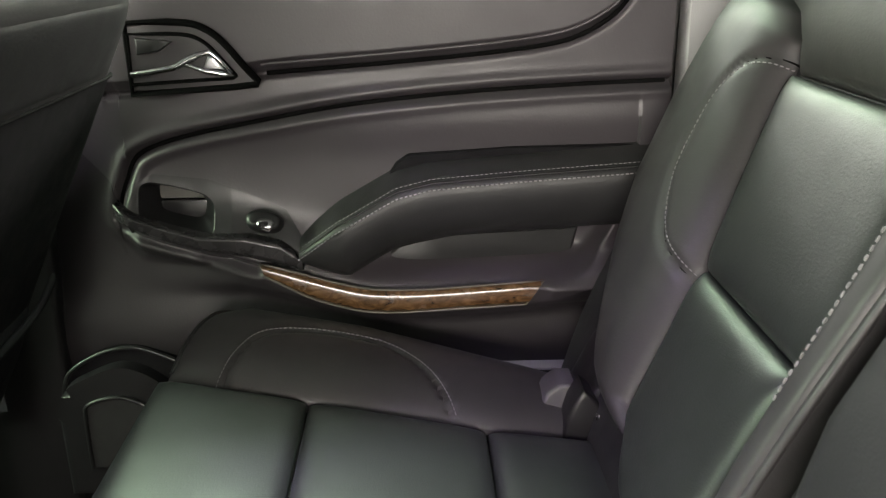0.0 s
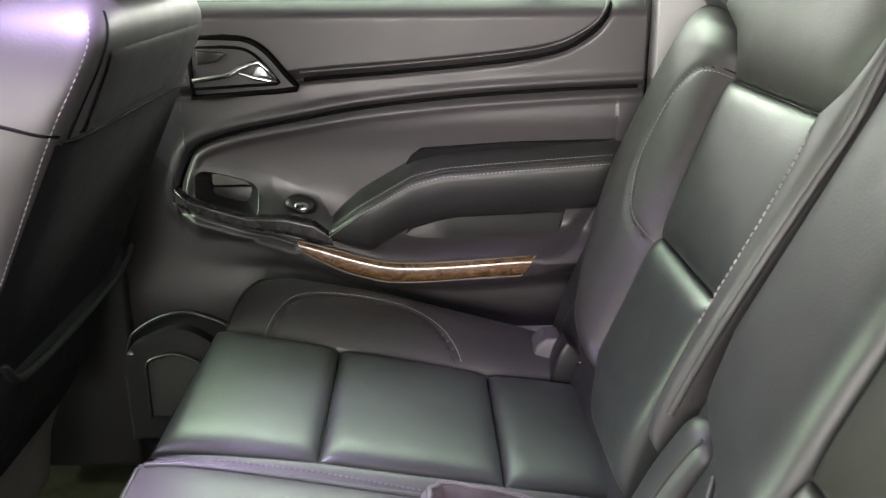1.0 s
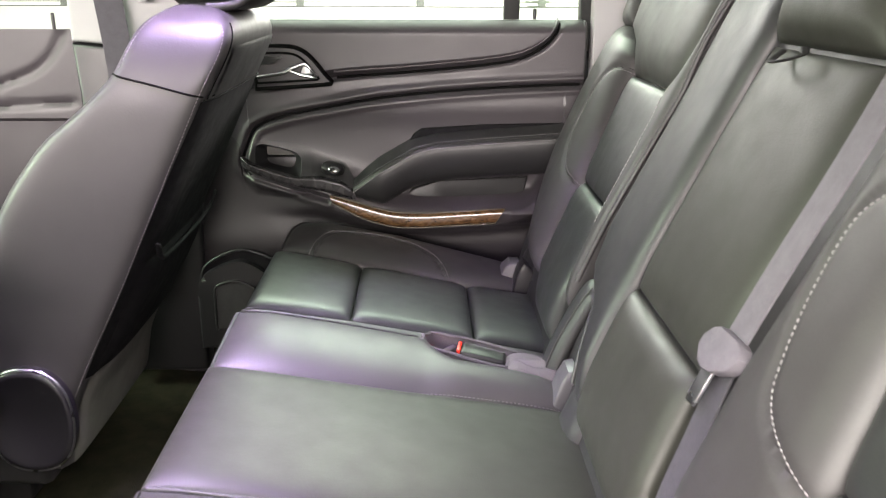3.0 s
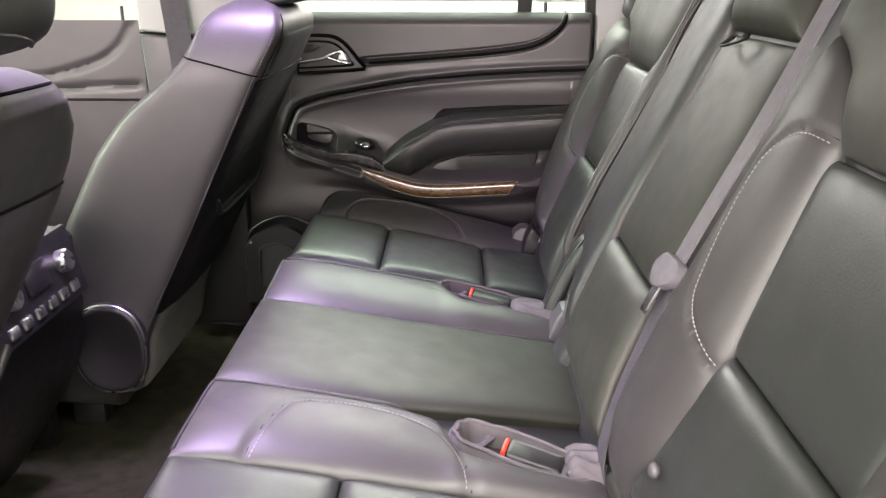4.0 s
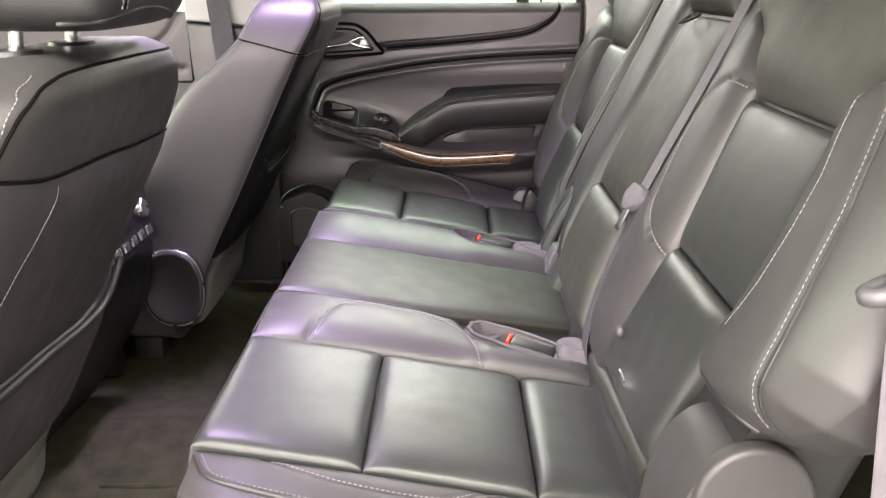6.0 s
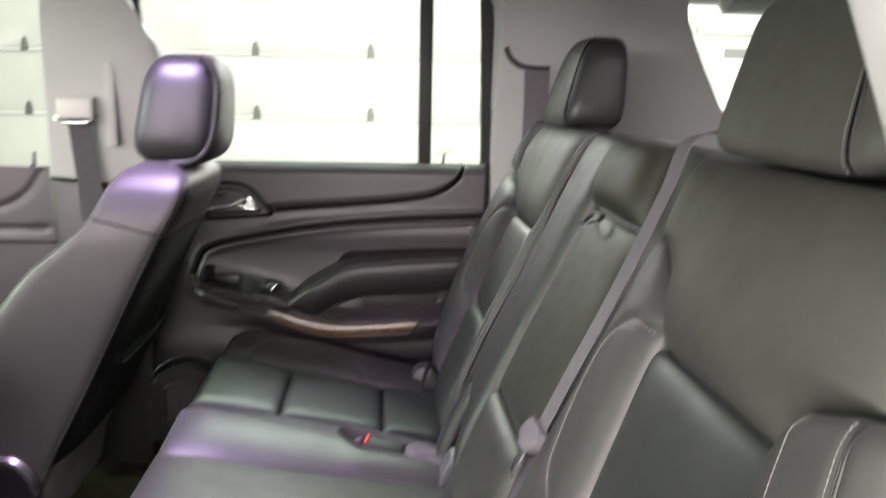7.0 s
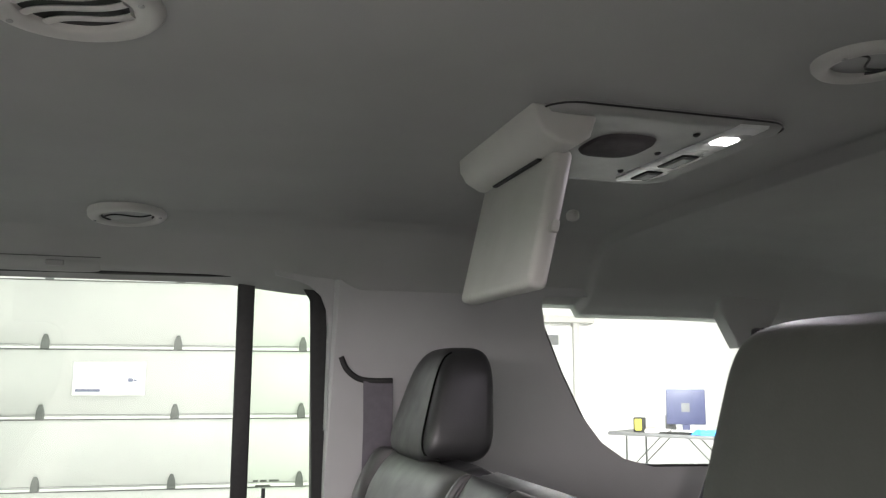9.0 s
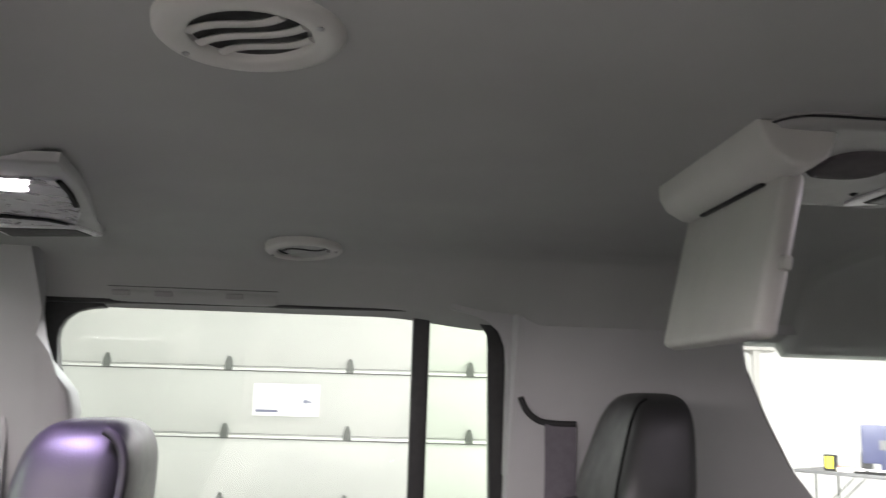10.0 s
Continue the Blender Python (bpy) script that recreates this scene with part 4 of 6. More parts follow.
# ---- second row seats ----
def superquad(name, c, size, mat, parent, e1=0.35, e2=0.35, taper=0.0, shear=0.0, nu=28, nv=36, label="", flat_bottom=False):
    verts, faces = [], []
    def f(w, e):
        return math.copysign(abs(w) ** e, w)
    for i in range(nu + 1):
        v = -math.pi / 2 + math.pi * i / nu
        for j in range(nv):
            u = 2 * math.pi * j / nv
            x, y, z = f(math.cos(v), e1) * f(math.cos(u), e2), f(math.cos(v), e1) * f(math.sin(u), e2), f(math.sin(v), e1)
            k = 1 - taper * (z + 1) / 2
            verts.append((c[0] + size[0] * x * k + shear * size[2] * z, c[1] + size[1] * y * k, c[2] + size[2] * z))
    for i in range(nu):
        for j in range(nv):
            faces.append((i * nv + j, i * nv + (j + 1) % nv, (i + 1) * nv + (j + 1) % nv, (i + 1) * nv + j))
    return link(name, verts, faces, mat, parent, label)


def quad_front(shape, yz, lift=0.0):
    """Points (y, z) carried onto the forward side of a superquad."""
    c, size, e1, e2, taper, shear = shape
    out = []
    for y, z in yz:
        w = max(-0.999, min(0.999, (z - c[2]) / size[2]))
        k = (1 - taper * (w + 1) / 2) * (1 - abs(w) ** (2 / e1)) ** (e1 / 2)
        q = min(0.999, abs(y - c[1]) / (size[1] * k))
        out.append((c[0] - size[0] * k * (1 - q ** (2 / e2)) ** (e2 / 2) + shear * size[2] * w - lift, y, z))
    return np.array(out)


def body_prism(name, outline, y0, y1, mat, parent, bevel=0.015, label=""):
    return part(name, prism_bm(outline, lambda u, v, w: Vector((u, y0 + w, v)), y1 - y0, bevel, 3), mat, parent, label)


CUSHION_BODY = [(-0.212, 0.815), (-0.222, 0.79), (-0.212, 0.70), (-0.18, 0.60), (0.32, 0.60), (0.33, 0.70), (0.30, 0.735), (0.10, 0.772), (-0.10, 0.812), (-0.17, 0.825)]


def back_body(name, y0, y1, parent, top=1.372):
    """The padded core of a backrest, set a little behind its panels."""
    zs = np.linspace(0.74, top, 14)
    front = [(float(np.interp(z, BACK_Z, BACK_X)) + 0.004, float(z)) for z in zs]
    out = front + [(front[-1][0] + 0.03, top + 0.006), (front[-1][0] + 0.085, top - 0.02), (front[0][0] + 0.12, 0.74)]
    return part(name, prism_bm(out, lambda u, v, w: Vector((u, y0 + w, v)), y1 - y0, 0.02, 3), LEATHER, parent)


def blocks(seat, xs, lo, hi, mat, front_roll=True):
    """Three stuffed blocks across a cushion."""
    made = []
    for k in range(len(xs) - 1):
        made.append(Pad("cushion_block", CUSHION, xs[k] + 0.001, xs[k + 1] - 0.001, lo, hi, 0.014, mat, seat, 0.03, 10, 9, 0.0, crown=0.0025, nu=44, nv=40))
    return made


# far seat, a single place
far = thing("single_car_seat", (0.05, 0.49, 0.452), "black leather single rear seat with quilted cushion and headrest", "car seat")
body_prism("cushion_base", CUSHION_BODY, 0.250, 0.742, LEATHER, far, 0.02)
part("seat_leg", box_bm((-0.10, 0.28, 0.44), (0.26, 0.70, 0.605), 0.015, 2), PLASTIC, far, "dark seat riser")
INS_LO = [(-0.215, 0.268), (-0.15, 0.280), (-0.054, 0.291), (0.147, 0.298), (0.30, 0.310)]
INS_HI = [(-0.215, 0.556), (-0.15, 0.556), (-0.054, 0.556), (0.147, 0.551), (0.30, 0.565)]
blocks(far, [-0.218, -0.054, 0.147, 0.295], INS_LO, INS_HI, PERF)
arc = smooth_line([(-0.150, 0.556), (-0.140, 0.615), (-0.117, 0.660), (-0.057, 0.677), (0.006, 0.673), (0.042, 0.655), (0.076, 0.617), (0.105, 0.556)], 60)
fb = Pad("cushion_bolster", CUSHION, -0.208, 0.285, [(-0.21, 0.557), (0.147, 0.553), (0.29, 0.57)], [(-0.21, 0.66), (-0.19, 0.715), (-0.15, 0.742), (0.0, 0.738), (0.15, 0.705), (0.29, 0.680)], 0.020, BOLSTER, far, 0.05, 4.0, 6, 0.006,
         grooves=[(arc, 0.005, 0.0035)], nu=70, nv=110, crown=0.008, ease=0.4, tilt=0.012)
stitching("stitches", [fb.on(offset_line(arc, 0.006), 0.0005)], far, r=0.0008)
tube("piping", fb.on(smooth_line([(-0.207, 0.57), (-0.206, 0.63), (-0.196, 0.69), (-0.17, 0.728), (-0.14, 0.739)], 30), 0.001), 0.0026, LEATHER, far)
inner = Pad("cushion_side", CUSHION, -0.215, 0.29, [(-0.215, 0.246), (0.29, 0.27)], [(-0.215, 0.268), (-0.15, 0.280), (-0.054, 0.291), (0.147, 0.298), (0.30, 0.308)], 0.012, BOLSTER, far, 0.05, 3, 5, -0.012, nu=20, nv=50, tilt=0.016)
stitching("stitches", [inner.on([(x, y) for x, y in zip(np.linspace(-0.16, 0.06, 20), np.interp(np.linspace(-0.16, 0.06, 20), [-0.16, -0.05, 0.06], [0.268, 0.274, 0.272]))], 0.0004)], far)

back_body("backrest_core", 0.262, 0.735, far)
L_LO, L_HI = [(0.80, 0.252), (1.0, 0.252), (1.08, 0.254), (1.14, 0.261), (1.178, 0.278)], [(0.80, 0.405), (0.86, 0.450), (0.95, 0.460), (1.0, 0.473), (1.09, 0.508), (1.178, 0.538)]
Pad("backrest_block", BACK, 0.79, 0.999, L_LO, L_HI, 0.020, PERF, far, 0.03, 10, 8, 0.0, crown=0.003, label="lower backrest block")
Pad("backrest_block", BACK, 1.001, 1.178, L_LO, L_HI, 0.013, PERF, far, 0.03, 10, 8, 0.0, crown=0.002, label="middle backrest block")
U_LO = [(1.180, 0.262), (1.20, 0.246), (1.225, 0.238), (1.255, 0.228), (1.374, 0.240)]
U_HI = [(1.180, 0.524), (1.205, 0.534), (1.228, 0.562), (1.252, 0.640), (1.30, 0.668), (1.374, 0.650)]
Pad("backrest_block", BACK, 1.180, 1.374, U_LO, U_HI, 0.032, LITLEATHER, far, 0.04, 7, 3.2, 0.0, crown=0.005, nu=60, nv=60, label="upper backrest panel")
bo_line = smooth_line([(1.188, 0.532), (1.184, 0.556), (1.172, 0.578), (1.140, 0.595), (1.10, 0.594), (1.050, 0.577), (1.004, 0.528), (0.982, 0.462)], 60)
ob = Pad("backrest_bolster", BACK, 0.83, 1.256, [(0.83, 0.425), (0.86, 0.452), (0.95, 0.462), (1.0, 0.475), (1.09, 0.510), (1.178, 0.540), (1.205, 0.541), (1.228, 0.565), (1.248, 0.640), (1.256, 0.662)],
         [(0.83, 0.52), (0.90, 0.610), (0.96, 0.682), (1.03, 0.732), (1.12, 0.752), (1.20, 0.752), (1.256, 0.742)], 0.042, BOLSTER, far, 0.06, 3.0, 9, 0.0, ease=0.6, grooves=[(bo_line, 0.005, 0.004)], nu=60, nv=110)
Pad("shoulder_pad", BACK, 1.250, 1.372, [(1.250, 0.64), (1.30, 0.67), (1.372, 0.652)], [(1.250, 0.742), (1.31, 0.735), (1.372, 0.70)], 0.034, BOLSTER, far, 0.06, 3.0, 6, 0.0, nu=24, nv=24, label="dark leather shoulder side")
stitching("stitches", [ob.on(offset_line(bo_line, 0.006), 0.0006)], far, r=0.0008)
tube("seam", ob.on(bo_line, -0.0006), 0.0013, JOINT, far, n=6)
ib = Pad("backrest_bolster", BACK, 0.86, 1.372, [(0.86, 0.226), (1.0, 0.216), (1.2, 0.214), (1.372, 0.222)], [(0.86, 0.250), (1.0, 0.250), (1.08, 0.252), (1.14, 0.259), (1.175, 0.274), (1.20, 0.250), (1.225, 0.236), (1.255, 0.230), (1.372, 0.238)], 0.022, BOLSTER, far, 0.06, 5, 8, 0.0, nu=30, nv=90, crown=0.003)
tube("piping", ib.on([(z, float(np.interp(z, [0.90, 1.0, 1.2, 1.36], [0.224, 0.2175, 0.2155, 0.2215]))) for z in np.linspace(0.90, 1.36, 50)], 0.001), 0.0042, BOLSTER, far, n=10)
stitching("stitches", [ib.on([(z, float(np.interp(z, [0.98, 1.03, 1.08, 1.13, 1.172], [0.2405, 0.2410, 0.2430, 0.2480, 0.260]))) for z in np.linspace(0.982, 1.172, 60)], 0.0009)], far, 0.0052, 0.0026, 0.0013)
FHR = ((0.575, 0.502, 1.462), (0.068, 0.146, 0.096), 0.50, 0.28, 0.36, 0.20)
superquad("headrest", FHR[0], FHR[1], LEATHER, far, *FHR[2:])
tube("headrest_seam", quad_front(FHR, [(0.385 + 0.045 * max(0.0, (z - 1.38) / 0.17), z) for z in np.linspace(1.372, 1.548, 24)], 0.0006), 0.0022, JOINT, far, n=6)
for y in (0.42, 0.52):
    tube("headrest_post", [(0.572, y, 1.36), (0.585, y, 1.40)], 0.006, CHROME, far)
def bolt(at, parent, r=0.009):
    superquad("bolt_cap", at, (0.006, r, r), MIDGREY, parent, 1, 1, nu=8, nv=14, label="round grey bolt cap")
bolt((0.284, 0.563, 0.842), far)
# hinge bracket between cushion and backrest
body_prism("hinge_cover", [(0.205, 0.745), (0.222, 0.796), (0.236, 0.808), (0.255, 0.808), (0.272, 0.785), (0.30, 0.765), (0.30, 0.72), (0.23, 0.72)], 0.598, 0.640, MIDGREY, far, 0.005, "grey plastic hinge cover")
body_prism("hinge_plate", [(0.232, 0.742), (0.246, 0.800), (0.258, 0.822), (0.270, 0.812), (0.300, 0.775), (0.305, 0.74)], 0.560, 0.598, PLASTIC, far, 0.006, "dark hinge plate")
superquad("hinge_boot", (0.292, 0.622, 0.80), (0.032, 0.06, 0.085), PLASTIC, far, 0.5, 0.6, 0.2, 0.4)
tube("hinge_tip", [(0.276, 0.553, 0.795), (0.285, 0.545, 0.772), (0.292, 0.54, 0.765)], 0.006, CHROME, far)
tube("cushion_roll", smooth_line([(0.287, 0.56, 0.762), (0.285, 0.45, 0.752), (0.282, 0.30, 0.748)], 20), 0.017, LEATHER, far, n=14)

# double seat: middle and near places
duo = thing("bench_car_seat", (0.05, -0.30, 0.452), "black leather two place bench seat with folding middle back", "car seat")
body_prism("cushion_base", CUSHION_BODY, -0.815, 0.236, LEATHER, duo, 0.02)
part("seat_leg", box_bm((-0.10, -0.76, 0.44), (0.26, 0.18, 0.605), 0.015, 2), PLASTIC, duo, "dark seat riser")
mb = Pad("middle_bolster", CUSHION, -0.222, 0.285, [(-0.222, 0.055), (0.0, 0.066), (0.285, 0.092)], [(-0.222, 0.234), (0.06, 0.236), (0.075, 0.200), (0.10, 0.172), (0.24, 0.168), (0.285, 0.175)], 0.030, BOLSTER, duo, 0.06, 2.4, 6, -0.002, nu=46, nv=80, tilt=0.018)
tube("piping", mb.on([(x, 0.226) for x in np.linspace(-0.215, 0.05, 30)], 0.002), 0.0028, LEATHER, duo)
tube("piping", mb.on([(-0.2205, y) for y in np.linspace(0.06, 0.222, 20)], 0.001), 0.0026, LEATHER, duo)
Pad("middle_panel", CUSHION, -0.222, 0.292, [(-0.222, -0.226), (0.0, -0.222), (0.292, -0.162)], [(-0.222, 0.055), (0.0, 0.066), (0.292, 0.092)], 0.014, PANEL, duo, 0.05, 12, 9, 0.0, nu=46, nv=60, crown=0.003)
tube("seam", mb.on([(x, float(np.interp(x, [-0.22, 0.0, 0.285], [0.056, 0.067, 0.093]))) for x in np.linspace(-0.215, 0.28, 40)], 0.0), 0.0014, RUBBER, duo, n=6)
stitching("stitches", [mb.on([(x, float(np.interp(x, [-0.22, 0.0, 0.285], [0.0615, 0.0725, 0.098]))) for x in np.linspace(-0.21, 0.28, 60)], 0.0003)], duo)
arc2 = smooth_line([(-0.145, -0.398), (-0.132, -0.330), (-0.112, -0.282), (-0.06, -0.264), (-0.007, -0.264), (0.047, -0.284), (0.082, -0.322), (0.106, -0.390)], 60)
nb = Pad("cushion_bolster", CUSHION, -0.222, 0.292, [(-0.222, -0.41), (-0.03, -0.398), (0.159, -0.392), (0.292, -0.382)], [(-0.222, -0.232), (0.0, -0.228), (0.06, -0.242), (0.09, -0.315), (0.12, -0.328), (0.24, -0.332), (0.26, -0.30), (0.292, -0.29)], 0.024, BOLSTER, duo, 0.06, 3.0, 6, 0.0,
         grooves=[(arc2, 0.004, 0.005)], nu=60, nv=90, crown=0.004)
stitching("stitches", [nb.on(offset_line(arc2, -0.006), 0.0005)], duo, r=0.0008)
tube("seam", nb.on(arc2, -0.0006), 0.0012, JOINT, duo, n=6)
tube("piping", nb.on([(x, -0.2345) for x in np.linspace(-0.215, 0.06, 30)], 0.003), 0.003, LEATHER, duo)
tube("piping", nb.on([(-0.2205, y) for y in np.linspace(-0.40, -0.24, 20)], 0.001), 0.0026, LEATHER, duo, n=6)
N_LO = [(-0.218, -0.70), (-0.034, -0.690), (0.157, -0.684), (0.295, -0.662)]
N_HI = [(-0.218, -0.412), (-0.033, -0.399), (0.159, -0.393), (0.295, -0.383)]
blocks(duo, [-0.222, -0.037, 0.159, 0.292], N_LO, N_HI, PERF)
fr = smooth_line([(-0.14, -0.700), (-0.06, -0.722), (0.05, -0.722), (0.10, -0.690)], 40)
eb = Pad("cushion_bolster", CUSHION, -0.215, 0.285, [(-0.215, -0.76), (-0.17, -0.805), (0.0, -0.822), (0.285, -0.80)], [(-0.218, -0.702), (-0.034, -0.692), (0.157, -0.686), (0.295, -0.664)], 0.012, BOLSTER, duo, 0.06, 3, 6, -0.012,
         grooves=[(fr, 0.003, 0.004)], nu=50, nv=80, tilt=0.014)
stitching("stitches", [eb.on(offset_line(fr, 0.003), 0.0005)], duo)
edge = smooth_line([(-0.213, -0.712), (-0.185, -0.748), (-0.11, -0.762), (0.0, -0.764), (0.15, -0.752), (0.28, -0.74)], 50)
tube("piping", eb.on(edge, 0.001), 0.003, LEATHER, duo)
stitching("stitches", [eb.on(offset_line(edge, 0.007), 0.0006)], duo)
tube("cushion_roll", smooth_line([(0.290, 0.05, 0.752), (0.290, -0.10, 0.752), (0.285, -0.20, 0.752)], 20), 0.017, LEATHER, duo, n=14)
tube("cushion_roll", smooth_line([(0.278, -0.36, 0.786), (0.277, -0.486, 0.800), (0.276, -0.624, 0.812), (0.276, -0.72, 0.818)], 20), 0.015, PANEL, duo, n=14)

back_body("backrest_core", -0.70, 0.205, duo, 1.372)
back_body("backrest_core", -0.83, -0.695, duo, 1.25)
# middle back with the fold down headrest panel
M_LO, M_HI = [(0.80, -0.270), (0.96, -0.240), (1.18, -0.230), (1.27, -0.222), (1.374, -0.192)], [(0.80, 0.010), (0.96, 0.024), (1.18, 0.036), (1.27, 0.032), (1.374, 0.050)]
Pad("middle_back_block", BACK, 0.79, 0.965, M_LO, M_HI, 0.020, PANEL, duo, 0.03, 9, 7, 0.0, crown=0.002, label="lower middle back block")
Pad("middle_back_panel", BACK, 0.968, 1.264, M_LO, M_HI, 0.012, PANEL, duo, 0.03, 6, 6, 0.0, crown=0.004)
Pad("middle_headrest_panel", BACK, 1.270, 1.374, M_LO, M_HI, 0.030, PANEL, duo, 0.04, 6, 3, 0.0, crown=0.004)
Pad("middle_back_bolster", BACK, 0.80, 1.374, [(0.80, 0.012), (0.96, 0.026), (1.18, 0.038), (1.27, 0.034), (1.374, 0.052)], [(0.80, 0.045), (0.864, 0.068), (0.912, 0.098), (0.928, 0.150), (0.945, 0.188), (1.0, 0.204), (1.2, 0.208), (1.374, 0.214)], 0.022, LEATHER, duo, 0.06, 5, 6, 0.0, nu=40, nv=60)
Pad("middle_back_bolster", BACK, 0.80, 1.374, [(0.80, -0.33), (0.96, -0.325), (1.25, -0.33), (1.374, -0.33)], [(0.80, -0.272), (0.96, -0.242), (1.18, -0.232), (1.27, -0.224), (1.374, -0.194)], 0.004, BOLSTER, duo, 0.06, 5, 6, -0.010, nu=40, nv=60)
tube("pull_loop", smooth_line([(0.462, -0.030, 1.264), (0.444, -0.045, 1.255), (0.440, -0.075, 1.257), (0.452, -0.10, 1.265), (0.462, -0.085, 1.271)], 30), 0.005, RUBBER, duo, "dark cloth pull loop", n=8, flat=0.4)
# near back
K_LO = [(0.80, -0.700), (0.95, -0.715), (1.016, -0.727), (1.078, -0.725), (1.14, -0.717), (1.18, -0.705)]
K_HI = [(0.80, -0.425), (0.87, -0.462), (0.95, -0.476), (1.0, -0.477), (1.18, -0.424)]
Pad("backrest_block", BACK, 0.822, 0.999, K_LO, K_HI, 0.020, PERF, duo, 0.03, 10, 8, 0.0, crown=0.003, label="lower backrest block")
Pad("backrest_block", BACK, 1.001, 1.180, K_LO, K_HI, 0.012, PERF, duo, 0.03, 10, 8, 0.0, crown=0.002, label="middle backrest block")
Pad("backrest_block", BACK, 1.184, 1.374, [(1.184, -0.702), (1.205, -0.712), (1.222, -0.735), (1.236, -0.775), (1.246, -0.825), (1.30, -0.795), (1.374, -0.705)], [(1.184, -0.440), (1.215, -0.420), (1.250, -0.392), (1.268, -0.358), (1.284, -0.312), (1.374, -0.292)], 0.032, LITLEATHER, duo, 0.04, 7, 3.2, 0.0, crown=0.005, nu=70, nv=70, label="upper backrest panel")
nl = smooth_line([(1.194, -0.430), (1.193, -0.400), (1.182, -0.372), (1.150, -0.345), (1.10, -0.348), (1.043, -0.368), (1.007, -0.395), (0.978, -0.47)], 60)
kb = Pad("backrest_bolster", BACK, 0.80, 1.284, [(0.80, -0.423), (0.87, -0.460), (0.95, -0.474), (1.0, -0.475), (1.16, -0.445), (1.194, -0.437), (1.225, -0.414), (1.250, -0.390), (1.270, -0.354), (1.284, -0.312)],
         [(0.80, -0.335), (0.90, -0.31), (1.0, -0.303), (1.1, -0.304), (1.2, -0.302), (1.284, -0.300)], 0.030, BOLSTER, duo, 0.06, 3.0, 5, 0.0, ease=0.6, grooves=[(nl, 0.005, 0.004)], nu=60, nv=110)
stitching("stitches", [kb.on(offset_line(nl, 0.005), 0.0006)], duo, r=0.0009)
tube("seam", kb.on(nl, -0.001), 0.0014, JOINT, duo, n=6)
SEW = 0.0042
side_line = [(z, float(np.interp(z, [0.96, 1.03, 1.13, 1.23, 1.30, 1.36], [-0.878, -0.876, -0.855, -0.815, -0.758, -0.70]))) for z in np.linspace(0.965, 1.238, 80)]
ko = Pad("backrest_bolster", BACK, 0.945, 1.248, [(0.945, -0.835), (0.956, -0.862), (0.972, -0.892), (0.995, -0.925), (1.03, -0.943), (1.15, -0.925), (1.248, -0.865)], [(0.945, -0.717), (1.016, -0.729), (1.078, -0.727), (1.14, -0.719), (1.18, -0.708), (1.205, -0.714), (1.222, -0.737), (1.236, -0.777), (1.248, -0.835)], 0.050, BOLSTER, duo, 0.045, 2.6, 14, 0.0, nu=70, nv=110, ease=0.7, grooves=[(side_line, 0.003, 0.005)])
stitching("stitches", [ko.on([(z, float(np.interp(z, [1.007, 1.05, 1.10, 1.143, 1.20, 1.23], [-0.784, -0.797, -0.797, -0.79, -0.765, -0.745]))) for z in np.linspace(1.005, 1.225, 60)], 0.0006)], duo, 0.0036, 0.0018, 0.00055)
stitching("stitches", [ko.on(offset_line(side_line, SEW), 0.0004)], duo, 0.0036, 0.0018, 0.00055)
tube("piping", ko.on(offset_line(side_line, -SEW), 0.0002), 0.0016, LEATHER, duo, n=6)
tube("seam", ko.on(side_line, 0.0004), 0.0011, RUBBER, duo, n=6)
tube("piping", ko.on([(0.951, y) for y in np.linspace(-0.850, -0.722, 24)], 0.001), 0.0028, LEATHER, duo)
NHR = ((0.580, -0.512, 1.466), (0.063, 0.168, 0.086), 0.32, 0.36, 0.03, 0.28)
# Lighter leather than the far headrest, standing for the light on it.
superquad("headrest", NHR[0], NHR[1], LITLEATHER, duo, *NHR[2:], nu=40, nv=56)
seam_y = [(float(np.interp(z, [1.39, 1.42, 1.46, 1.50, 1.54], [-0.637, -0.630, -0.623, -0.619, -0.617])), z) for z in np.linspace(1.386, 1.549, 40)]
tube("headrest_seam", quad_front(NHR, [(y - 0.006, z) for y, z in seam_y], -0.0008), 0.0026, LEATHER, duo)
tube("seam", quad_front(NHR, [(y - 0.002, z) for y, z in seam_y], 0.0002), 0.0011, JOINT, duo, n=6)
stitching("stitches", [quad_front(NHR, [(y + 0.003, z) for y, z in seam_y], 0.0006)], duo, 0.0034, 0.0016, 0.0006)
for y in (-0.57, -0.46):
    tube("headrest_post", [(0.572, y, 1.36), (0.585, y, 1.40)], 0.006, CHROME, duo)
bolt((0.275, -0.514, 0.900), duo, 0.008)
shield = [tuple(q) for q in smooth_line([(0.245, 0.62), (0.252, 0.74), (0.260, 0.82), (0.268, 0.862), (0.281, 0.893), (0.302, 0.915), (0.330, 0.922), (0.358, 0.915), (0.385, 0.892), (0.402, 0.85), (0.41, 0.74), (0.41, 0.62)], 40)]
body_prism("seat_shield", shield, -0.842, -0.738, BOLSTER, duo, 0.022, "padded seat side shield")
disc = super_ellipse(0.334, 0.868, 0.056, 0.066, 2.1, 44)
dome("pivot_cover", disc, lambda u, v, k: (u, -0.838 - k, v), [(1.0, -0.004), (1.0, 0.007), (0.985, 0.0105), (0.95, 0.0125), (0.9, 0.0128), (0.5, 0.0128)], BOLSTER, duo, "round smooth pivot cover")
arm = smooth_line([(0.250, 0.186, 0.735), (0.262, 0.186, 0.790), (0.284, 0.184, 0.845), (0.308, 0.178, 0.893), (0.326, 0.170, 0.921)], 40)
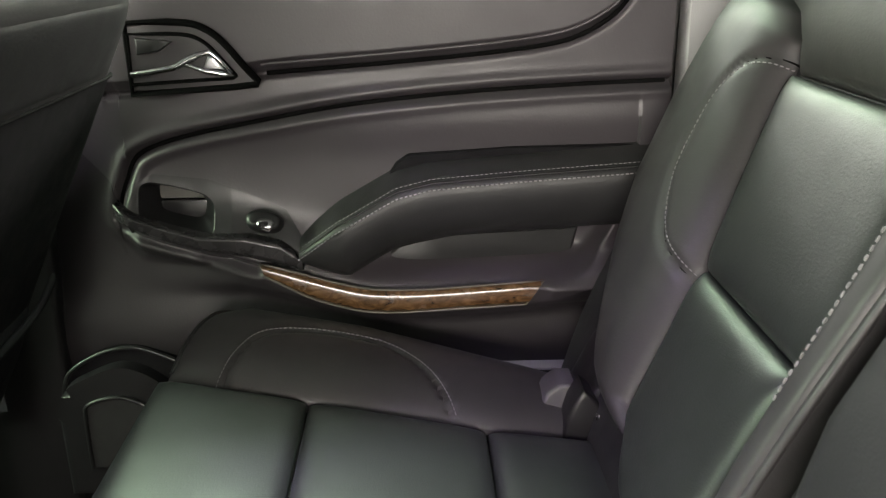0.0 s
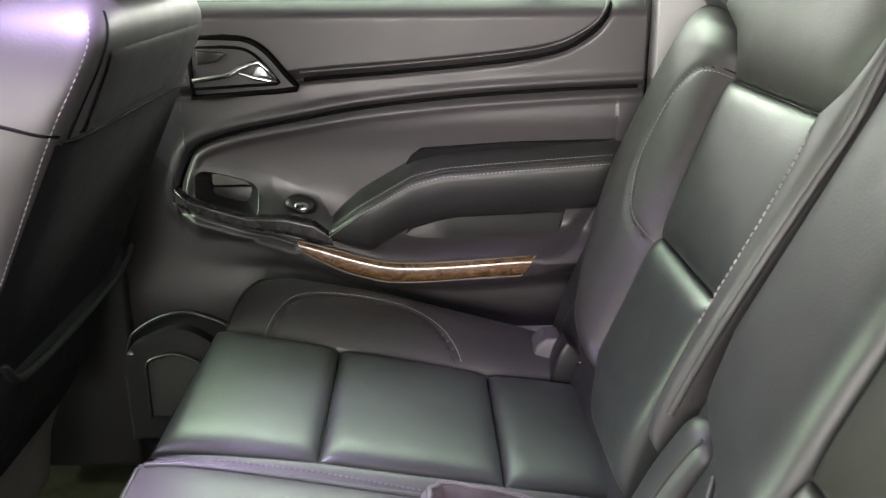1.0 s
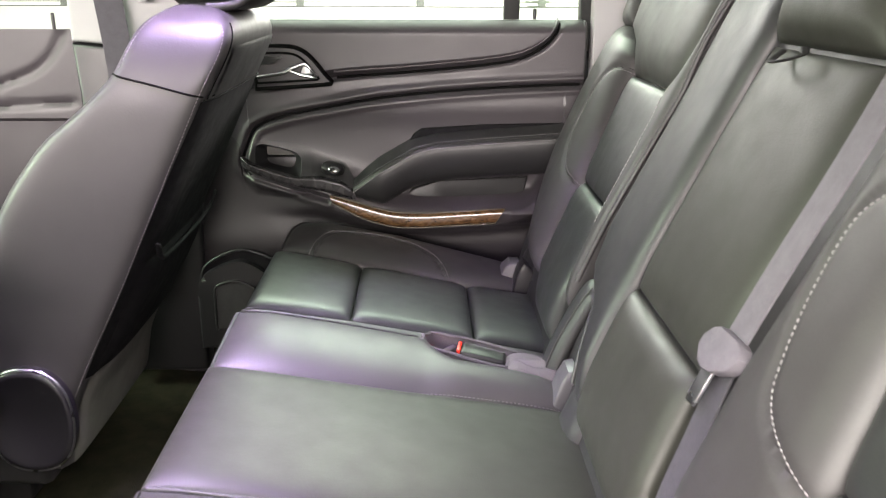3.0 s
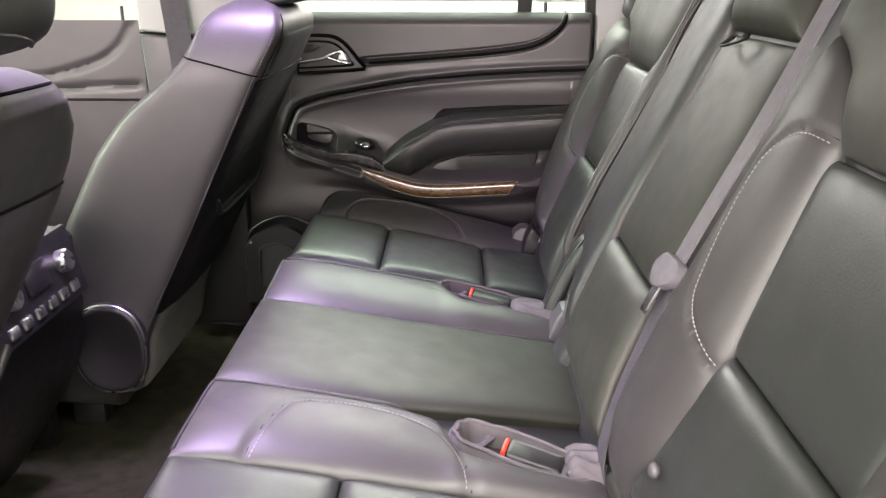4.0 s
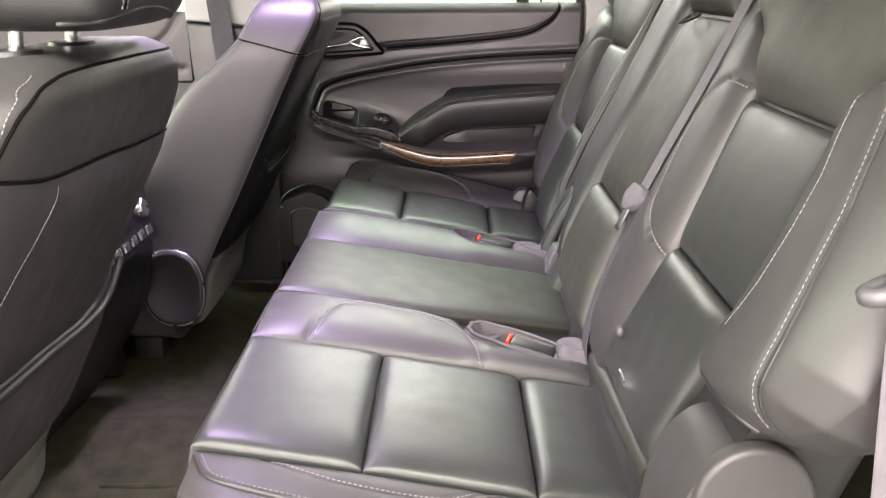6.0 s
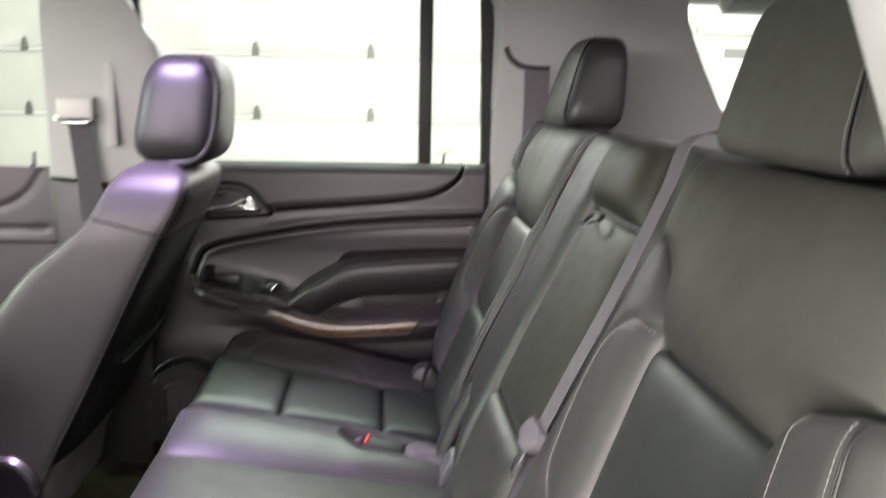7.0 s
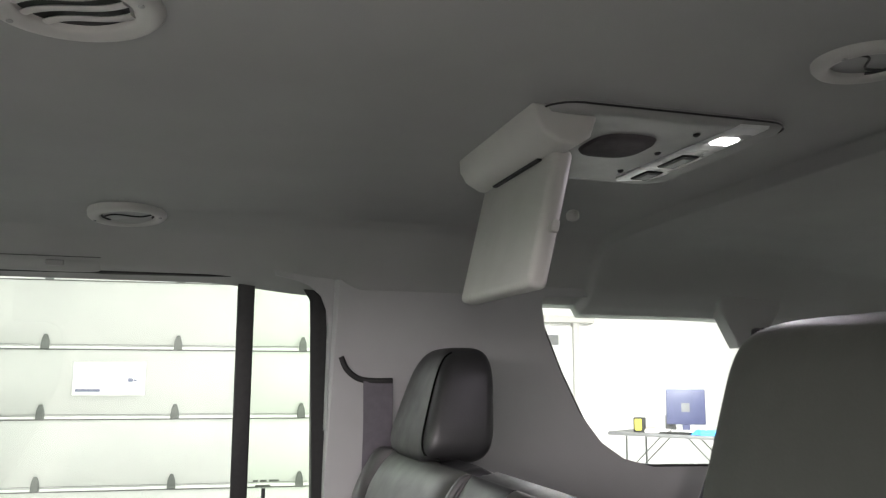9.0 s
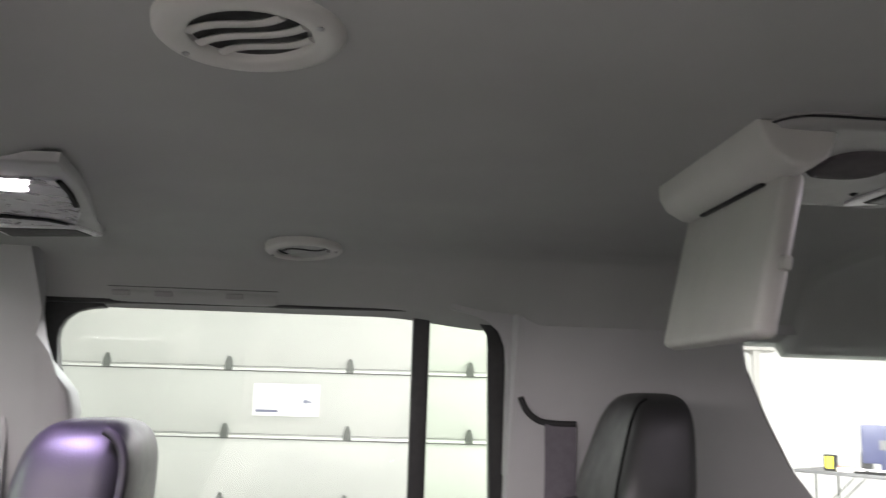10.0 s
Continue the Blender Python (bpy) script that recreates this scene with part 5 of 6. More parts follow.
tube("hinge_arm", arm, [0.030 * (1 - max(0.0, (i / (len(arm) - 1) - 0.78) / 0.225) ** 2.5) for i in range(len(arm))], LEATHER, duo, "curved leather covered hinge arm", n=18, flat=0.55, up=(1, 0, -0.45))
tube("arm_seam", arm[:-4] + np.array([-0.0130, -0.016, 0.0060]), 0.0014, LEATHER, duo, n=6)
back_arm = smooth_line([(0.284, 0.226, 0.735), (0.298, 0.226, 0.80), (0.322, 0.222, 0.862), (0.345, 0.214, 0.905)], 30)
tube("hinge_strap", back_arm, 0.022, LEATHER, duo, "curved leather hinge strap", n=14, flat=0.6, up=(1, 0, -0.45))
tube("inner_hem", smooth_line([(0.300, 0.108, 0.912), (0.288, 0.090, 0.885), (0.276, 0.075, 0.850), (0.266, 0.062, 0.815)], 24), 0.0032, LEATHER, duo, n=8)
bolt((0.292, 0.118, 0.790), duo)
superquad("hinge_boot", (0.310, 0.035, 0.83), (0.036, 0.05, 0.10), LEATHER, duo, 0.5, 0.7, 0.25, 0.45)
body_prism("hinge_cover", [(0.240, 0.740), (0.258, 0.795), (0.268, 0.812), (0.280, 0.815), (0.305, 0.790), (0.30, 0.73), (0.25, 0.73)], 0.098, 0.142, MIDGREY, duo, 0.005, "dark hinge cover")
tube("hinge_tip", [(0.278, 0.095, 0.80), (0.285, 0.088, 0.775), (0.292, 0.083, 0.765)], 0.005, CHROME, duo)
tube("hinge_tip", [(0.268, -0.567, 0.871), (0.268, -0.599, 0.869)], 0.0035, CHROME, duo)


def buckle_pocket(x0, x1, ya, yb, half, bx, by, rz, sleeve):
    """A cloth pocket sunk in the cushion, its folded belt sleeve, and the buckle lying in it."""
    def place(u, v, w):
        return tuple(cushion_fn(np.array(u), np.array(v)) + w * CUSHION.n)
    a = math.atan2(yb - ya, x1 - x0)
    c, length = ((x0 + x1) / 2, (ya + yb) / 2), math.hypot(x1 - x0, yb - ya) / 2
    rim = [(c[0] + u * math.cos(a) - v * math.sin(a), c[1] + u * math.sin(a) + v * math.cos(a)) for u, v in [(p * (1 + 0.025 * math.sin(1.7 * k)), q * (1 + 0.06 * math.sin(0.9 * k + 1))) for k, (p, q) in enumerate(super_ellipse(0, 0, length, half, 3.2, 56))]]
    pocket = thing("buckle_pocket", (bx, by, 0.76), "grey cloth lined pocket between seat cushions", "pocket")
    dome("pocket_lining", rim, place, [(1.10, 0.002), (1.04, 0.014), (0.98, 0.018), (0.93, 0.013), (0.88, 0.000), (0.82, -0.014), (0.4, -0.016)], FELT, pocket)
    fold = [place(u, v, 0.017) for u, v in rim]
    tube("pocket_hem", fold, 0.0032, FELT, pocket, "rolled cloth hem", n=7, closed=True)
    f0 = smooth_line([place(x0 + 0.022, ya - half * 0.3, -0.008), place(x0 + 0.035, ya, -0.002), place(x0 + 0.05, ya + half * 0.5, 0.004)], 14)
    tube("cloth_fold", f0, 0.006, FELT, pocket, n=8, flat=0.6)
    sx0, sx1, sy, sw = sleeve
    def sleeve_fn(U, V):
        X, Y = sx0 + (sx1 - sx0) * U, sy + sw * (V - 0.5) - 0.22 * (sx1 - sx0) * U
        h = 0.030 * ((1 - np.abs(2 * V - 1) ** 4) * (1 - np.abs(2 * U - 1) ** 6)).clip(0) ** 0.5 + 0.004
        h = h + 0.004 * np.sin(9 * U + 5 * V) * (1 - np.abs(2 * V - 1) ** 2) + 0.0025 * np.sin(23 * V + 4 * U)
        return cushion_fn(X, Y) + h[..., None] * CUSHION.n
    grid_mesh("belt_sleeve", sleeve_fn, np.linspace(0, 1, 26), np.linspace(0, 1, 22), FELT, pocket, "crumpled grey cloth belt sleeve")
    bk = thing("seat_belt_buckle", (bx, by, 0.765), "dark seat belt buckle with red release button", "buckle")
    m = Matrix.Translation(Vector(place(bx, by, 0.010))) @ Matrix.Rotation(radians(rz), 4, "Z") @ Matrix.Rotation(radians(11), 4, "Y")
    part("buckle_body", box_bm((0.0, -0.019, -0.014), (0.072, 0.019, 0.010), 0.006, 3, m), PLASTIC, bk)
    part("release_button", box_bm((-0.005, -0.017, -0.012), (0.001, 0.016, 0.011), 0.002, 2, m), RED, bk, "red release button")
    tube("bright_edge", [m @ Vector((0.004, 0.016, 0.0095)), m @ Vector((0.066, 0.012, 0.0095))], 0.0012, MIDGREY, bk, n=6)
    part("strap", box_bm((0.066, -0.014, -0.012), (0.12, 0.014, 0.004), 0.004, 2, m), FELT, bk, "grey cloth strap")
    superquad("rivet", tuple(m @ Vector((0.083, -0.010, 0.006))), (0.006, 0.006, 0.004), MIDGREY, bk, 1, 1, nu=8, nv=12)
    return pocket


buckle_pocket(0.060, 0.240, 0.240, 0.205, 0.036, 0.118, 0.226, -9, (0.185, 0.285, 0.190, 0.075))
buckle_pocket(0.088, 0.250, -0.262, -0.318, 0.034, 0.150, -0.290, -16, (0.222, 0.292, -0.296, 0.070))

# ---- belts ----
def strap(name, pts, width, across, mat, parent, thick=0.0016, label=""):
    q = smooth_line(pts, 60)
    a = np.array(across, float)
    verts, faces = [], []
    for i, p in enumerate(q):
        d = q[min(i + 1, len(q) - 1)] - q[max(i - 1, 0)]
        s = a - d * (a @ d) / (d @ d)
        s /= np.linalg.norm(s)
        n = np.cross(d, s)
        n /= np.linalg.norm(n)
        for k, w in ((-1, -1), (1, -1), (1, 1), (-1, 1)):
            verts.append(p + s * k * width / 2 + n * w * thick / 2)
    for i in range(len(q) - 1):
        for k in range(4):
            faces.append((i * 4 + k, i * 4 + (k + 1) % 4, i * 4 + 4 + (k + 1) % 4, i * 4 + 4 + k))
    faces += [(0, 1, 2, 3), tuple(len(verts) - 4 + k for k in range(4))]
    return link(name, verts, faces, mat, parent, label)


mbelt = thing("middle_seat_belt", (0.50, -0.315, 1.385), "grey webbing seat belt hanging across the backrest", "seat belt")
def on_back(z, y, lift):
    return tuple(back_fn(np.array(z), np.array(y)) + lift * BACK.n)
strap("webbing", [(0.575, -0.286, 1.398), (0.540, -0.286, 1.402), on_back(1.375, -0.284, 0.027), on_back(1.32, -0.279, 0.021), on_back(1.19, -0.275, 0.018), on_back(1.09, -0.275, 0.017), on_back(1.0, -0.278, 0.016)], 0.046, (0, 1, -0.15), WEB, mbelt)
strap("lower_webbing", [on_back(1.01, -0.278, 0.013), on_back(0.93, -0.294, 0.011), on_back(0.87, -0.306, 0.010), on_back(0.80, -0.318, 0.008), (0.268, -0.320, 0.752)], 0.042, (0, 1, -0.15), DARKWEB, mbelt)
tm = Matrix.Translation(Vector(on_back(1.005, -0.280, 0.020))) @ Matrix.Rotation(radians(26), 4, "Y")
head = prism_bm([(0.040, -0.010), (0.041, 0.0), (0.030, 0.014), (0.020, 0.019), (-0.020, 0.021), (-0.030, 0.019), (-0.037, 0.010), (-0.036, 0.002), (-0.027, -0.008), (-0.004, -0.020), (0.012, -0.024), (0.026, -0.022)], lambda u, v, w: tm @ Vector((-0.008 + w, u, v)), 0.013, 0.003, 2)
part("latch_head", head, WEB, mbelt, "grey plastic belt tongue head")
blade = prism_bm([(-0.006, -0.014), (0.016, -0.018), (0.013, -0.052), (0.010, -0.057), (-0.006, -0.055), (-0.008, -0.050)], lambda u, v, w: tm @ Vector((-0.004 + w, u, v)), 0.003, 0.001, 1)
part("latch_plate", blade, SATIN, mbelt, "chrome belt tongue")

nbelt = thing("near_seat_belt", (0.365, -0.955, 1.10), "grey webbing seat belt hanging by the doorway pillar", "seat belt")
strap("webbing", [(0.46, -0.86, 1.56), (0.41, -0.91, 1.40), (0.378, -0.953, 1.20), (0.381, -0.956, 1.13), (0.385, -0.957, 1.05), (0.40, -0.957, 0.85), (0.42, -0.955, 0.62)], 0.044, (1, 0.35, 0), WEB, nbelt)
tube("latch_head", [(0.381 + 0.034 * math.cos(w), -0.956 + 0.012 * math.sin(w), 1.128 + 0.010 * math.cos(w)) for w in np.linspace(0, 2 * math.pi, 24, endpoint=False)], 0.007, MIDGREY, nbelt, "grey plastic belt loop", n=10, closed=True)
superquad("stop_button", (0.380, -0.960, 1.082), (0.012, 0.006, 0.007), MIDGREY, nbelt, 0.6, 0.6, nu=10, nv=14)

fbelt = thing("far_seat_belt", (0.52, 0.74, 1.50), "grey webbing belt below a black guide slot", "seat belt")
strap("webbing", [(0.510, 0.748, 1.500), (0.514, 0.764, 1.40), (0.516, 0.790, 1.25), (0.515, 0.795, 1.1)], 0.060, (1, 0, 0), WEB, fbelt)
tube("guide_slot", smooth_line([(0.434, 0.747, 1.546), (0.446, 0.750, 1.522), (0.470, 0.753, 1.504), (0.50, 0.752, 1.499), (0.54, 0.751, 1.499)], 24), 0.006, RUBBER, fbelt, "black curved guide slot", n=8)

bbelt = thing("front_seat_belt", (-0.545, 0.735, 1.36), "grey webbing belt hanging from a pillar guide", "seat belt")
strap("webbing", [(-0.545, 0.718, 1.385), (-0.54, 0.730, 1.3), (-0.53, 0.745, 1.1), (-0.52, 0.752, 0.7)], 0.055, (1, 0, 0), DARKWEB, bbelt)
part("guide_cover", box_bm((-0.59, 0.708, 1.362), (-0.51, 0.738, 1.412), 0.008, 3), PALE, bbelt, "grey plastic belt guide")
tube("guide_bar", smooth_line([(-0.594, 0.714, 1.368), (-0.578, 0.706, 1.358), (-0.547, 0.704, 1.354), (-0.517, 0.706, 1.358), (-0.501, 0.714, 1.370)], 20), 0.004, CHROME, bbelt)
part("height_adjuster", box_bm((-0.487, 0.722, 1.30), (-0.462, 0.74, 1.53), 0.005, 2), GREYTRIM, bbelt, "grey belt height adjuster slot")

tbelt = thing("tail_seat_belt", (1.40, 0.72, 1.57), "dark webbing belt at the tail pillar", "seat belt")
strap("webbing", [(1.40, 0.69, 1.61), (1.365, 0.69, 1.53), (1.312, 0.69, 1.44), (1.245, 0.69, 1.303), (1.20, 0.69, 1.20)], 0.048, (1, 0, 0.2), DARKWEB, tbelt)
part("guide_cover", box_bm((1.365, 0.695, 1.575), (1.42, 0.72, 1.62), 0.010, 3), MIDGREY, tbelt, "grey plastic belt guide")

# ---- front seats ----
class SeatShell:
    """A padded backrest lofted over its height, with points on its rear and on its near side."""

    def __init__(self, rear, fore, near, away, levels, power, mat, seat):
        self.rear, self.fore, self.near, self.away, self.p = rear, fore, near, away, power
        verts, faces, n = [], [], 96
        for z in levels:
            cx, hx, cy, hy = self.frame_at(z)
            verts += [(u, v, float(z)) for u, v in super_ellipse(cx, cy, hx, hy, power, n)]
        for a in range(len(levels) - 1):
            faces += [(a * n + b, a * n + (b + 1) % n, (a + 1) * n + (b + 1) % n, (a + 1) * n + b) for b in range(n)]
        faces += [tuple(range(n)), tuple((len(levels) - 1) * n + b for b in range(n))]
        link("backrest", verts, faces, mat, seat)

    def frame_at(self, z):
        r, f, a, b = self.rear(z), self.fore(z), self.near(z), self.away(z)
        return (r + f) / 2, np.abs(r - f) / 2, (a + b) / 2, np.abs(a - b) / 2

    def on_rear(self, y, z, lift=0.0):
        y, z = np.asarray(y, float), np.asarray(z, float)
        cx, hx, cy, hy = self.frame_at(z)
        q = (np.abs(y - cy) / hy).clip(0, 0.9995)
        return np.stack([cx + hx * (1 - q ** self.p) ** (1 / self.p) + lift * 0.9, y, z - lift * 0.4], -1)

    def on_near(self, x, z, lift=0.0):
        x, z = np.asarray(x, float), np.asarray(z, float)
        cx, hx, cy, hy = self.frame_at(z)
        q = (np.abs(x - cx) / hx).clip(0, 0.9995)
        return np.stack([x, cy - hy * (1 - q ** self.p) ** (1 / self.p) - lift, z], -1)


def fine_curve(points, blur=0.012):
    """A table of (z, value) points with its corners rounded."""
    t = np.array(points, float)
    zs = np.arange(t[0, 0], t[-1, 0] + 0.001, 0.002)
    raw = np.interp(zs, t[:, 0], t[:, 1])
    pad = int(3 * blur / 0.002)
    kernel = np.exp(-0.5 * (np.arange(-pad, pad + 1) * 0.002 / blur) ** 2)
    wide = np.r_[2 * raw[0] - raw[pad:0:-1], raw, 2 * raw[-1] - raw[-2:-pad - 2:-1]]
    return curve(np.column_stack([zs, np.convolve(wide, kernel / kernel.sum(), "valid")]))


def passenger_seat():
    seat = thing("bucket_car_seat", (-0.75, 0.414, 0.452), "black leather front passenger seat with rear map pocket", "car seat")
    y_in, y_out = 0.206, 0.622
    rear = fine_curve([(0.60, -0.495), (0.69, -0.478), (0.78, -0.435), (0.90, -0.372), (0.993, -0.327), (1.183, -0.234), (1.235, -0.206), (1.262, -0.196), (1.284, -0.202), (1.300, -0.222), (1.308, -0.25)])
    fore = fine_curve([(0.60, -0.64), (0.70, -0.665), (0.80, -0.655), (0.92, -0.61), (1.04, -0.545), (1.116, -0.485), (1.165, -0.42), (1.21, -0.372), (1.255, -0.350), (1.285, -0.332), (1.300, -0.312), (1.308, -0.285)])
    roll = fine_curve([(0.60, 0.0), (1.17, 0.0), (1.20, 0.003), (1.235, 0.012), (1.265, 0.026), (1.286, 0.046), (1.300, 0.074), (1.308, 0.11)])
    levels = np.r_[np.linspace(0.60, 1.16, 30), np.linspace(1.17, 1.308, 40)]
    sh = SeatShell(rear, fore, lambda z: y_in + roll(z), lambda z: y_out - roll(z), levels, 9.0, BOLSTER, seat)
    zc = resample([(-0.372, 1.215), (-0.31, 1.200), (-0.236, 1.180)], 0.008)
    tube("seam", sh.on_near(zc[:, 0], zc[:, 1], 0.0), 0.0017, JOINT, seat, n=6)
    ys = np.linspace(y_in + 0.012, y_out - 0.012, 30)
    tube("seam", sh.on_rear(ys, 1.178 + 0.0 * ys, 0.004), 0.0016, JOINT, seat, n=6)
    zs = np.linspace(1.222, 1.290, 16)
    stitching("stitches", [sh.on_near(fore(zs) + 0.012, zs, 0.0006)], seat, r=0.0008)
    zs = np.linspace(0.66, 1.280, 110)
    edge = sh.on_near(rear(zs) - 0.0035, zs, 0.0)
    tube("edge_seam", edge, 0.0014, JOINT, seat, n=6)
    stitching("stitches", [sh.on_near(rear(zs) - 0.013, zs, 0.0005)], seat, r=0.0006)
    def sheet(name, z0, z1, k0, k1, bulge, mat, n=26):
        def fn(A, B):
            z, y = z0 + (z1 - z0) * A, y_in + k0 + (k1 - k0) * B
            h = 0.002 + bulge * ((1 - (2 * A - 1) ** 4) * (1 - (2 * B - 1) ** 4)).clip(0) ** 0.5
            return sh.on_rear(y, z) + h[..., None] * np.array([0.9, 0, -0.4])
        return grid_mesh(name, fn, np.linspace(0, 1, n), np.linspace(0, 1, n), mat, seat)
    w = y_out - y_in
    sheet("upper_back_panel", 1.182, 1.250, 0.050, w - 0.050, 0.002, LEATHER)
    # Shade is in the colour here; the driver's panels use lighter vinyl.
    sheet("back_panel", 0.752, 1.176, 0.010, w - 0.010, 0.003, SHADEVINYL)
    sheet("map_pocket", 0.755, 0.935, 0.03, w - 0.03, 0.020, SHADEVINYL)
    sheet("seat_skirt", 0.60, 0.750, 0.020, w - 0.020, 0.006, SKIRT)
    rim = smooth_line([(0.016, 0.975), (0.05, 0.945), (0.10, 0.932), (w / 2, 0.928), (w - 0.07, 0.935), (w - 0.016, 0.965)], 40)
    line = sh.on_rear(y_in + rim[:, 0], rim[:, 1], 0.018)
    tube("pocket_rim", line, [0.0015] + [0.0045] * (len(line) - 2) + [0.0015], SHADEVINYL, seat)
    disc = super_ellipse(-0.540, 0.692, 0.068, 0.088, 2.3, 40)
    dome("recliner_cover", disc, lambda u, v, k: (u, y_in - k, v), [(1.0, -0.002), (1.0, 0.010), (0.93, 0.017), (0.86, 0.018), (0.8, 0.016)], PLASTIC, seat, "round dark plastic recliner cover")
    tube("cover_rim", [(u, y_in - 0.012, v) for u, v in super_ellipse(-0.540, 0.692, 0.066, 0.086, 2.3, 40)], 0.0022, SATIN, seat, n=6, closed=True, up=(0, 1, 0))
    part("cushion", prism_bm([(-0.52, 0.72), (-0.54, 0.56), (-1.08, 0.58), (-1.12, 0.74), (-1.08, 0.80), (-0.60, 0.74)], lambda u, v, k: Vector((u, y_in + k, v)), w, 0.03, 3), LEATHER, seat)
    for k in (0.06, w - 0.10):
        part("seat_rail", box_bm((-1.05, y_in + k - 0.02, 0.452), (-0.70, y_in + k + 0.02, 0.565), 0.006, 1), PLASTIC, seat, "dark steel seat rail")
    part("rail_end", box_bm((-0.70, y_in + 0.13, 0.452), (-0.63, y_in + 0.185, 0.515), 0.012, 2), RUBBER, seat, "black rail end cover")
    yc, hz = 0.414, 1.398
    superquad("headrest", (-0.230, yc, hz), (0.086, 0.130, 0.104), LEATHER, seat, 0.55, 0.48, 0.18, 0.12)
    ring = [(-0.236 + 0.078 * u + 0.012 * v, yc - 0.108, hz + 0.097 * v) for u, v in [super_ellipse(0, 0, 1, 1, 3.2, 48)[k] for k in range(-12, 10)]]
    tube("headrest_seam", ring, 0.0070, RUBBER, seat, "broad dark headrest piping", n=10, up=(0, 1, 0))
    for q in (-1, 1):
        tube("headrest_post", [(-0.245, yc + q * 0.07, 1.28), (-0.235, yc + q * 0.07, 1.35)], 0.007, CHROME, seat)
        dome("post_collar", super_ellipse(-0.258, yc + q * 0.07, 0.020, 0.018, 2, 20), lambda u, v, k: (u, v, 1.306 + k), [(1, 0), (0.9, 0.006), (0.6, 0.007)], PLASTIC, seat)
    return seat


passenger_seat()


def driver_seat():
    """The driver seat, wide at the elbows and drawn in at the shoulders, with a big map pocket behind."""
    seat = thing("bucket_car_seat", (-0.85, -0.54, 0.452), "black leather driver seat with rear map pocket", "car seat")
    zs = [0.552, 0.642, 0.732, 0.852, 0.945, 1.05, 1.135, 1.19, 1.222, 1.240, 1.250, 1.258]
    rear = curve(list(zip(zs, [-0.595, -0.578, -0.535, -0.472, -0.427, -0.376, -0.334, -0.306, -0.294, -0.296, -0.304, -0.320])))
    fore = curve(list(zip(zs, [-0.740, -0.760, -0.757, -0.715, -0.668, -0.598, -0.505, -0.462, -0.446, -0.438, -0.428, -0.410])))
    inner = curve([(0.552, -0.300), (0.85, -0.300), (0.95, -0.290), (1.03, -0.268), (1.10, -0.250), (1.15, -0.262), (1.19, -0.290), (1.22, -0.325), (1.240, -0.352), (1.250, -0.368), (1.258, -0.390)])
    outer = curve([(0.552, -0.790), (0.85, -0.815), (1.10, -0.822), (1.17, -0.815), (1.205, -0.800), (1.228, -0.775), (1.240, -0.745), (1.250, -0.715), (1.258, -0.685)])
    levels = np.r_[np.linspace(0.552, 1.13, 24), np.linspace(1.14, 1.258, 26)]
    on_rear = SeatShell(rear, fore, inner, outer, levels, 5.0, BOLSTER, seat).on_rear
    def line(yz, lift=0.0, n=40):
        q = smooth_line(yz, n)
        return on_rear(q[:, 0], q[:, 1], lift)
    crown = [(-0.385, 1.243), (-0.45, 1.2445), (-0.58, 1.2455), (-0.676, 1.2445), (-0.722, 1.239), (-0.757, 1.226), (-0.782, 1.204), (-0.797, 1.17)]
    tube("seam", line(crown, 0.001), 0.0018, JOINT, seat, n=6)
    stitching("stitches", [line([(y, z + 0.006) for y, z in crown[4:]], 0.001, 30) + np.array([-0.002, -0.005, 0])], seat, r=0.0007)
    cross = [(-0.79, 1.160), (-0.72, 1.146), (-0.66, 1.141), (-0.552, 1.138), (-0.455, 1.131), (-0.337, 1.126), (-0.275, 1.120)]
    tube("seam", line(cross, 0.0012), 0.0014, JOINT, seat, n=6)
    def sheet(name, z0, z1, y0, y1, bulge, mat, label="", n=26):
        """A panel laid on the rear of the backrest; z1 and the y limits may vary."""
        def fn(A, B):
            y = y0 + (y1 - y0) * B
            top = z1(y) if callable(z1) else z1
            bottom = z0(y) if callable(z0) else z0
            z = bottom + (top - bottom) * A
            h = 0.002 + bulge * ((1 - (2 * A - 1) ** 6) * (1 - (2 * B - 1) ** 6)).clip(0) ** 0.5
            return on_rear(y, z, 0.0) + h[..., None] * np.array([0.9, 0, -0.4])
        return grid_mesh(name, fn, np.linspace(0, 1, n), np.linspace(0, 1, n), mat, seat, label)
    sheet("back_panel", 0.66, lambda y: np.interp(y, [p[0] for p in cross], [p[1] for p in cross]) - 0.003, -0.800, -0.292, 0.006, VINYL)
    stitching("stitches", [line([(-0.692, 1.136), (-0.686, 1.118), (-0.70, 1.083), (-0.718, 1.05), (-0.745, 0.99)], 0.009, 40)], seat, r=0.0006)
    rim = [(-0.80, 0.925), (-0.70, 0.905), (-0.62, 0.900), (-0.55, 0.897), (-0.44, 0.888), (-0.36, 0.896), (-0.315, 0.940)]
    rim_z = lambda y: np.interp(y, [p[0] for p in rim], [p[1] for p in rim])
    sheet("map_pocket", 0.705, rim_z, -0.800, -0.300, 0.026, VINYL)
    tube("pocket_rim", line(rim, 0.020), 0.0055, LEATHER, seat, n=10)
    sheet("seat_skirt", 0.575, lambda y: np.interp(y, [-0.79, -0.47, -0.28], [0.670, 0.690, 0.725]), -0.790, -0.302, 0.012, SKIRT)
    part("cushion", prism_bm([(-0.62, 0.672), (-0.64, 0.512), (-1.18, 0.532), (-1.22, 0.692), (-1.18, 0.752), (-0.70, 0.692)], lambda u, v, k: Vector((u, -0.79 + k, v)), 0.50, 0.03, 3), LEATHER, seat)
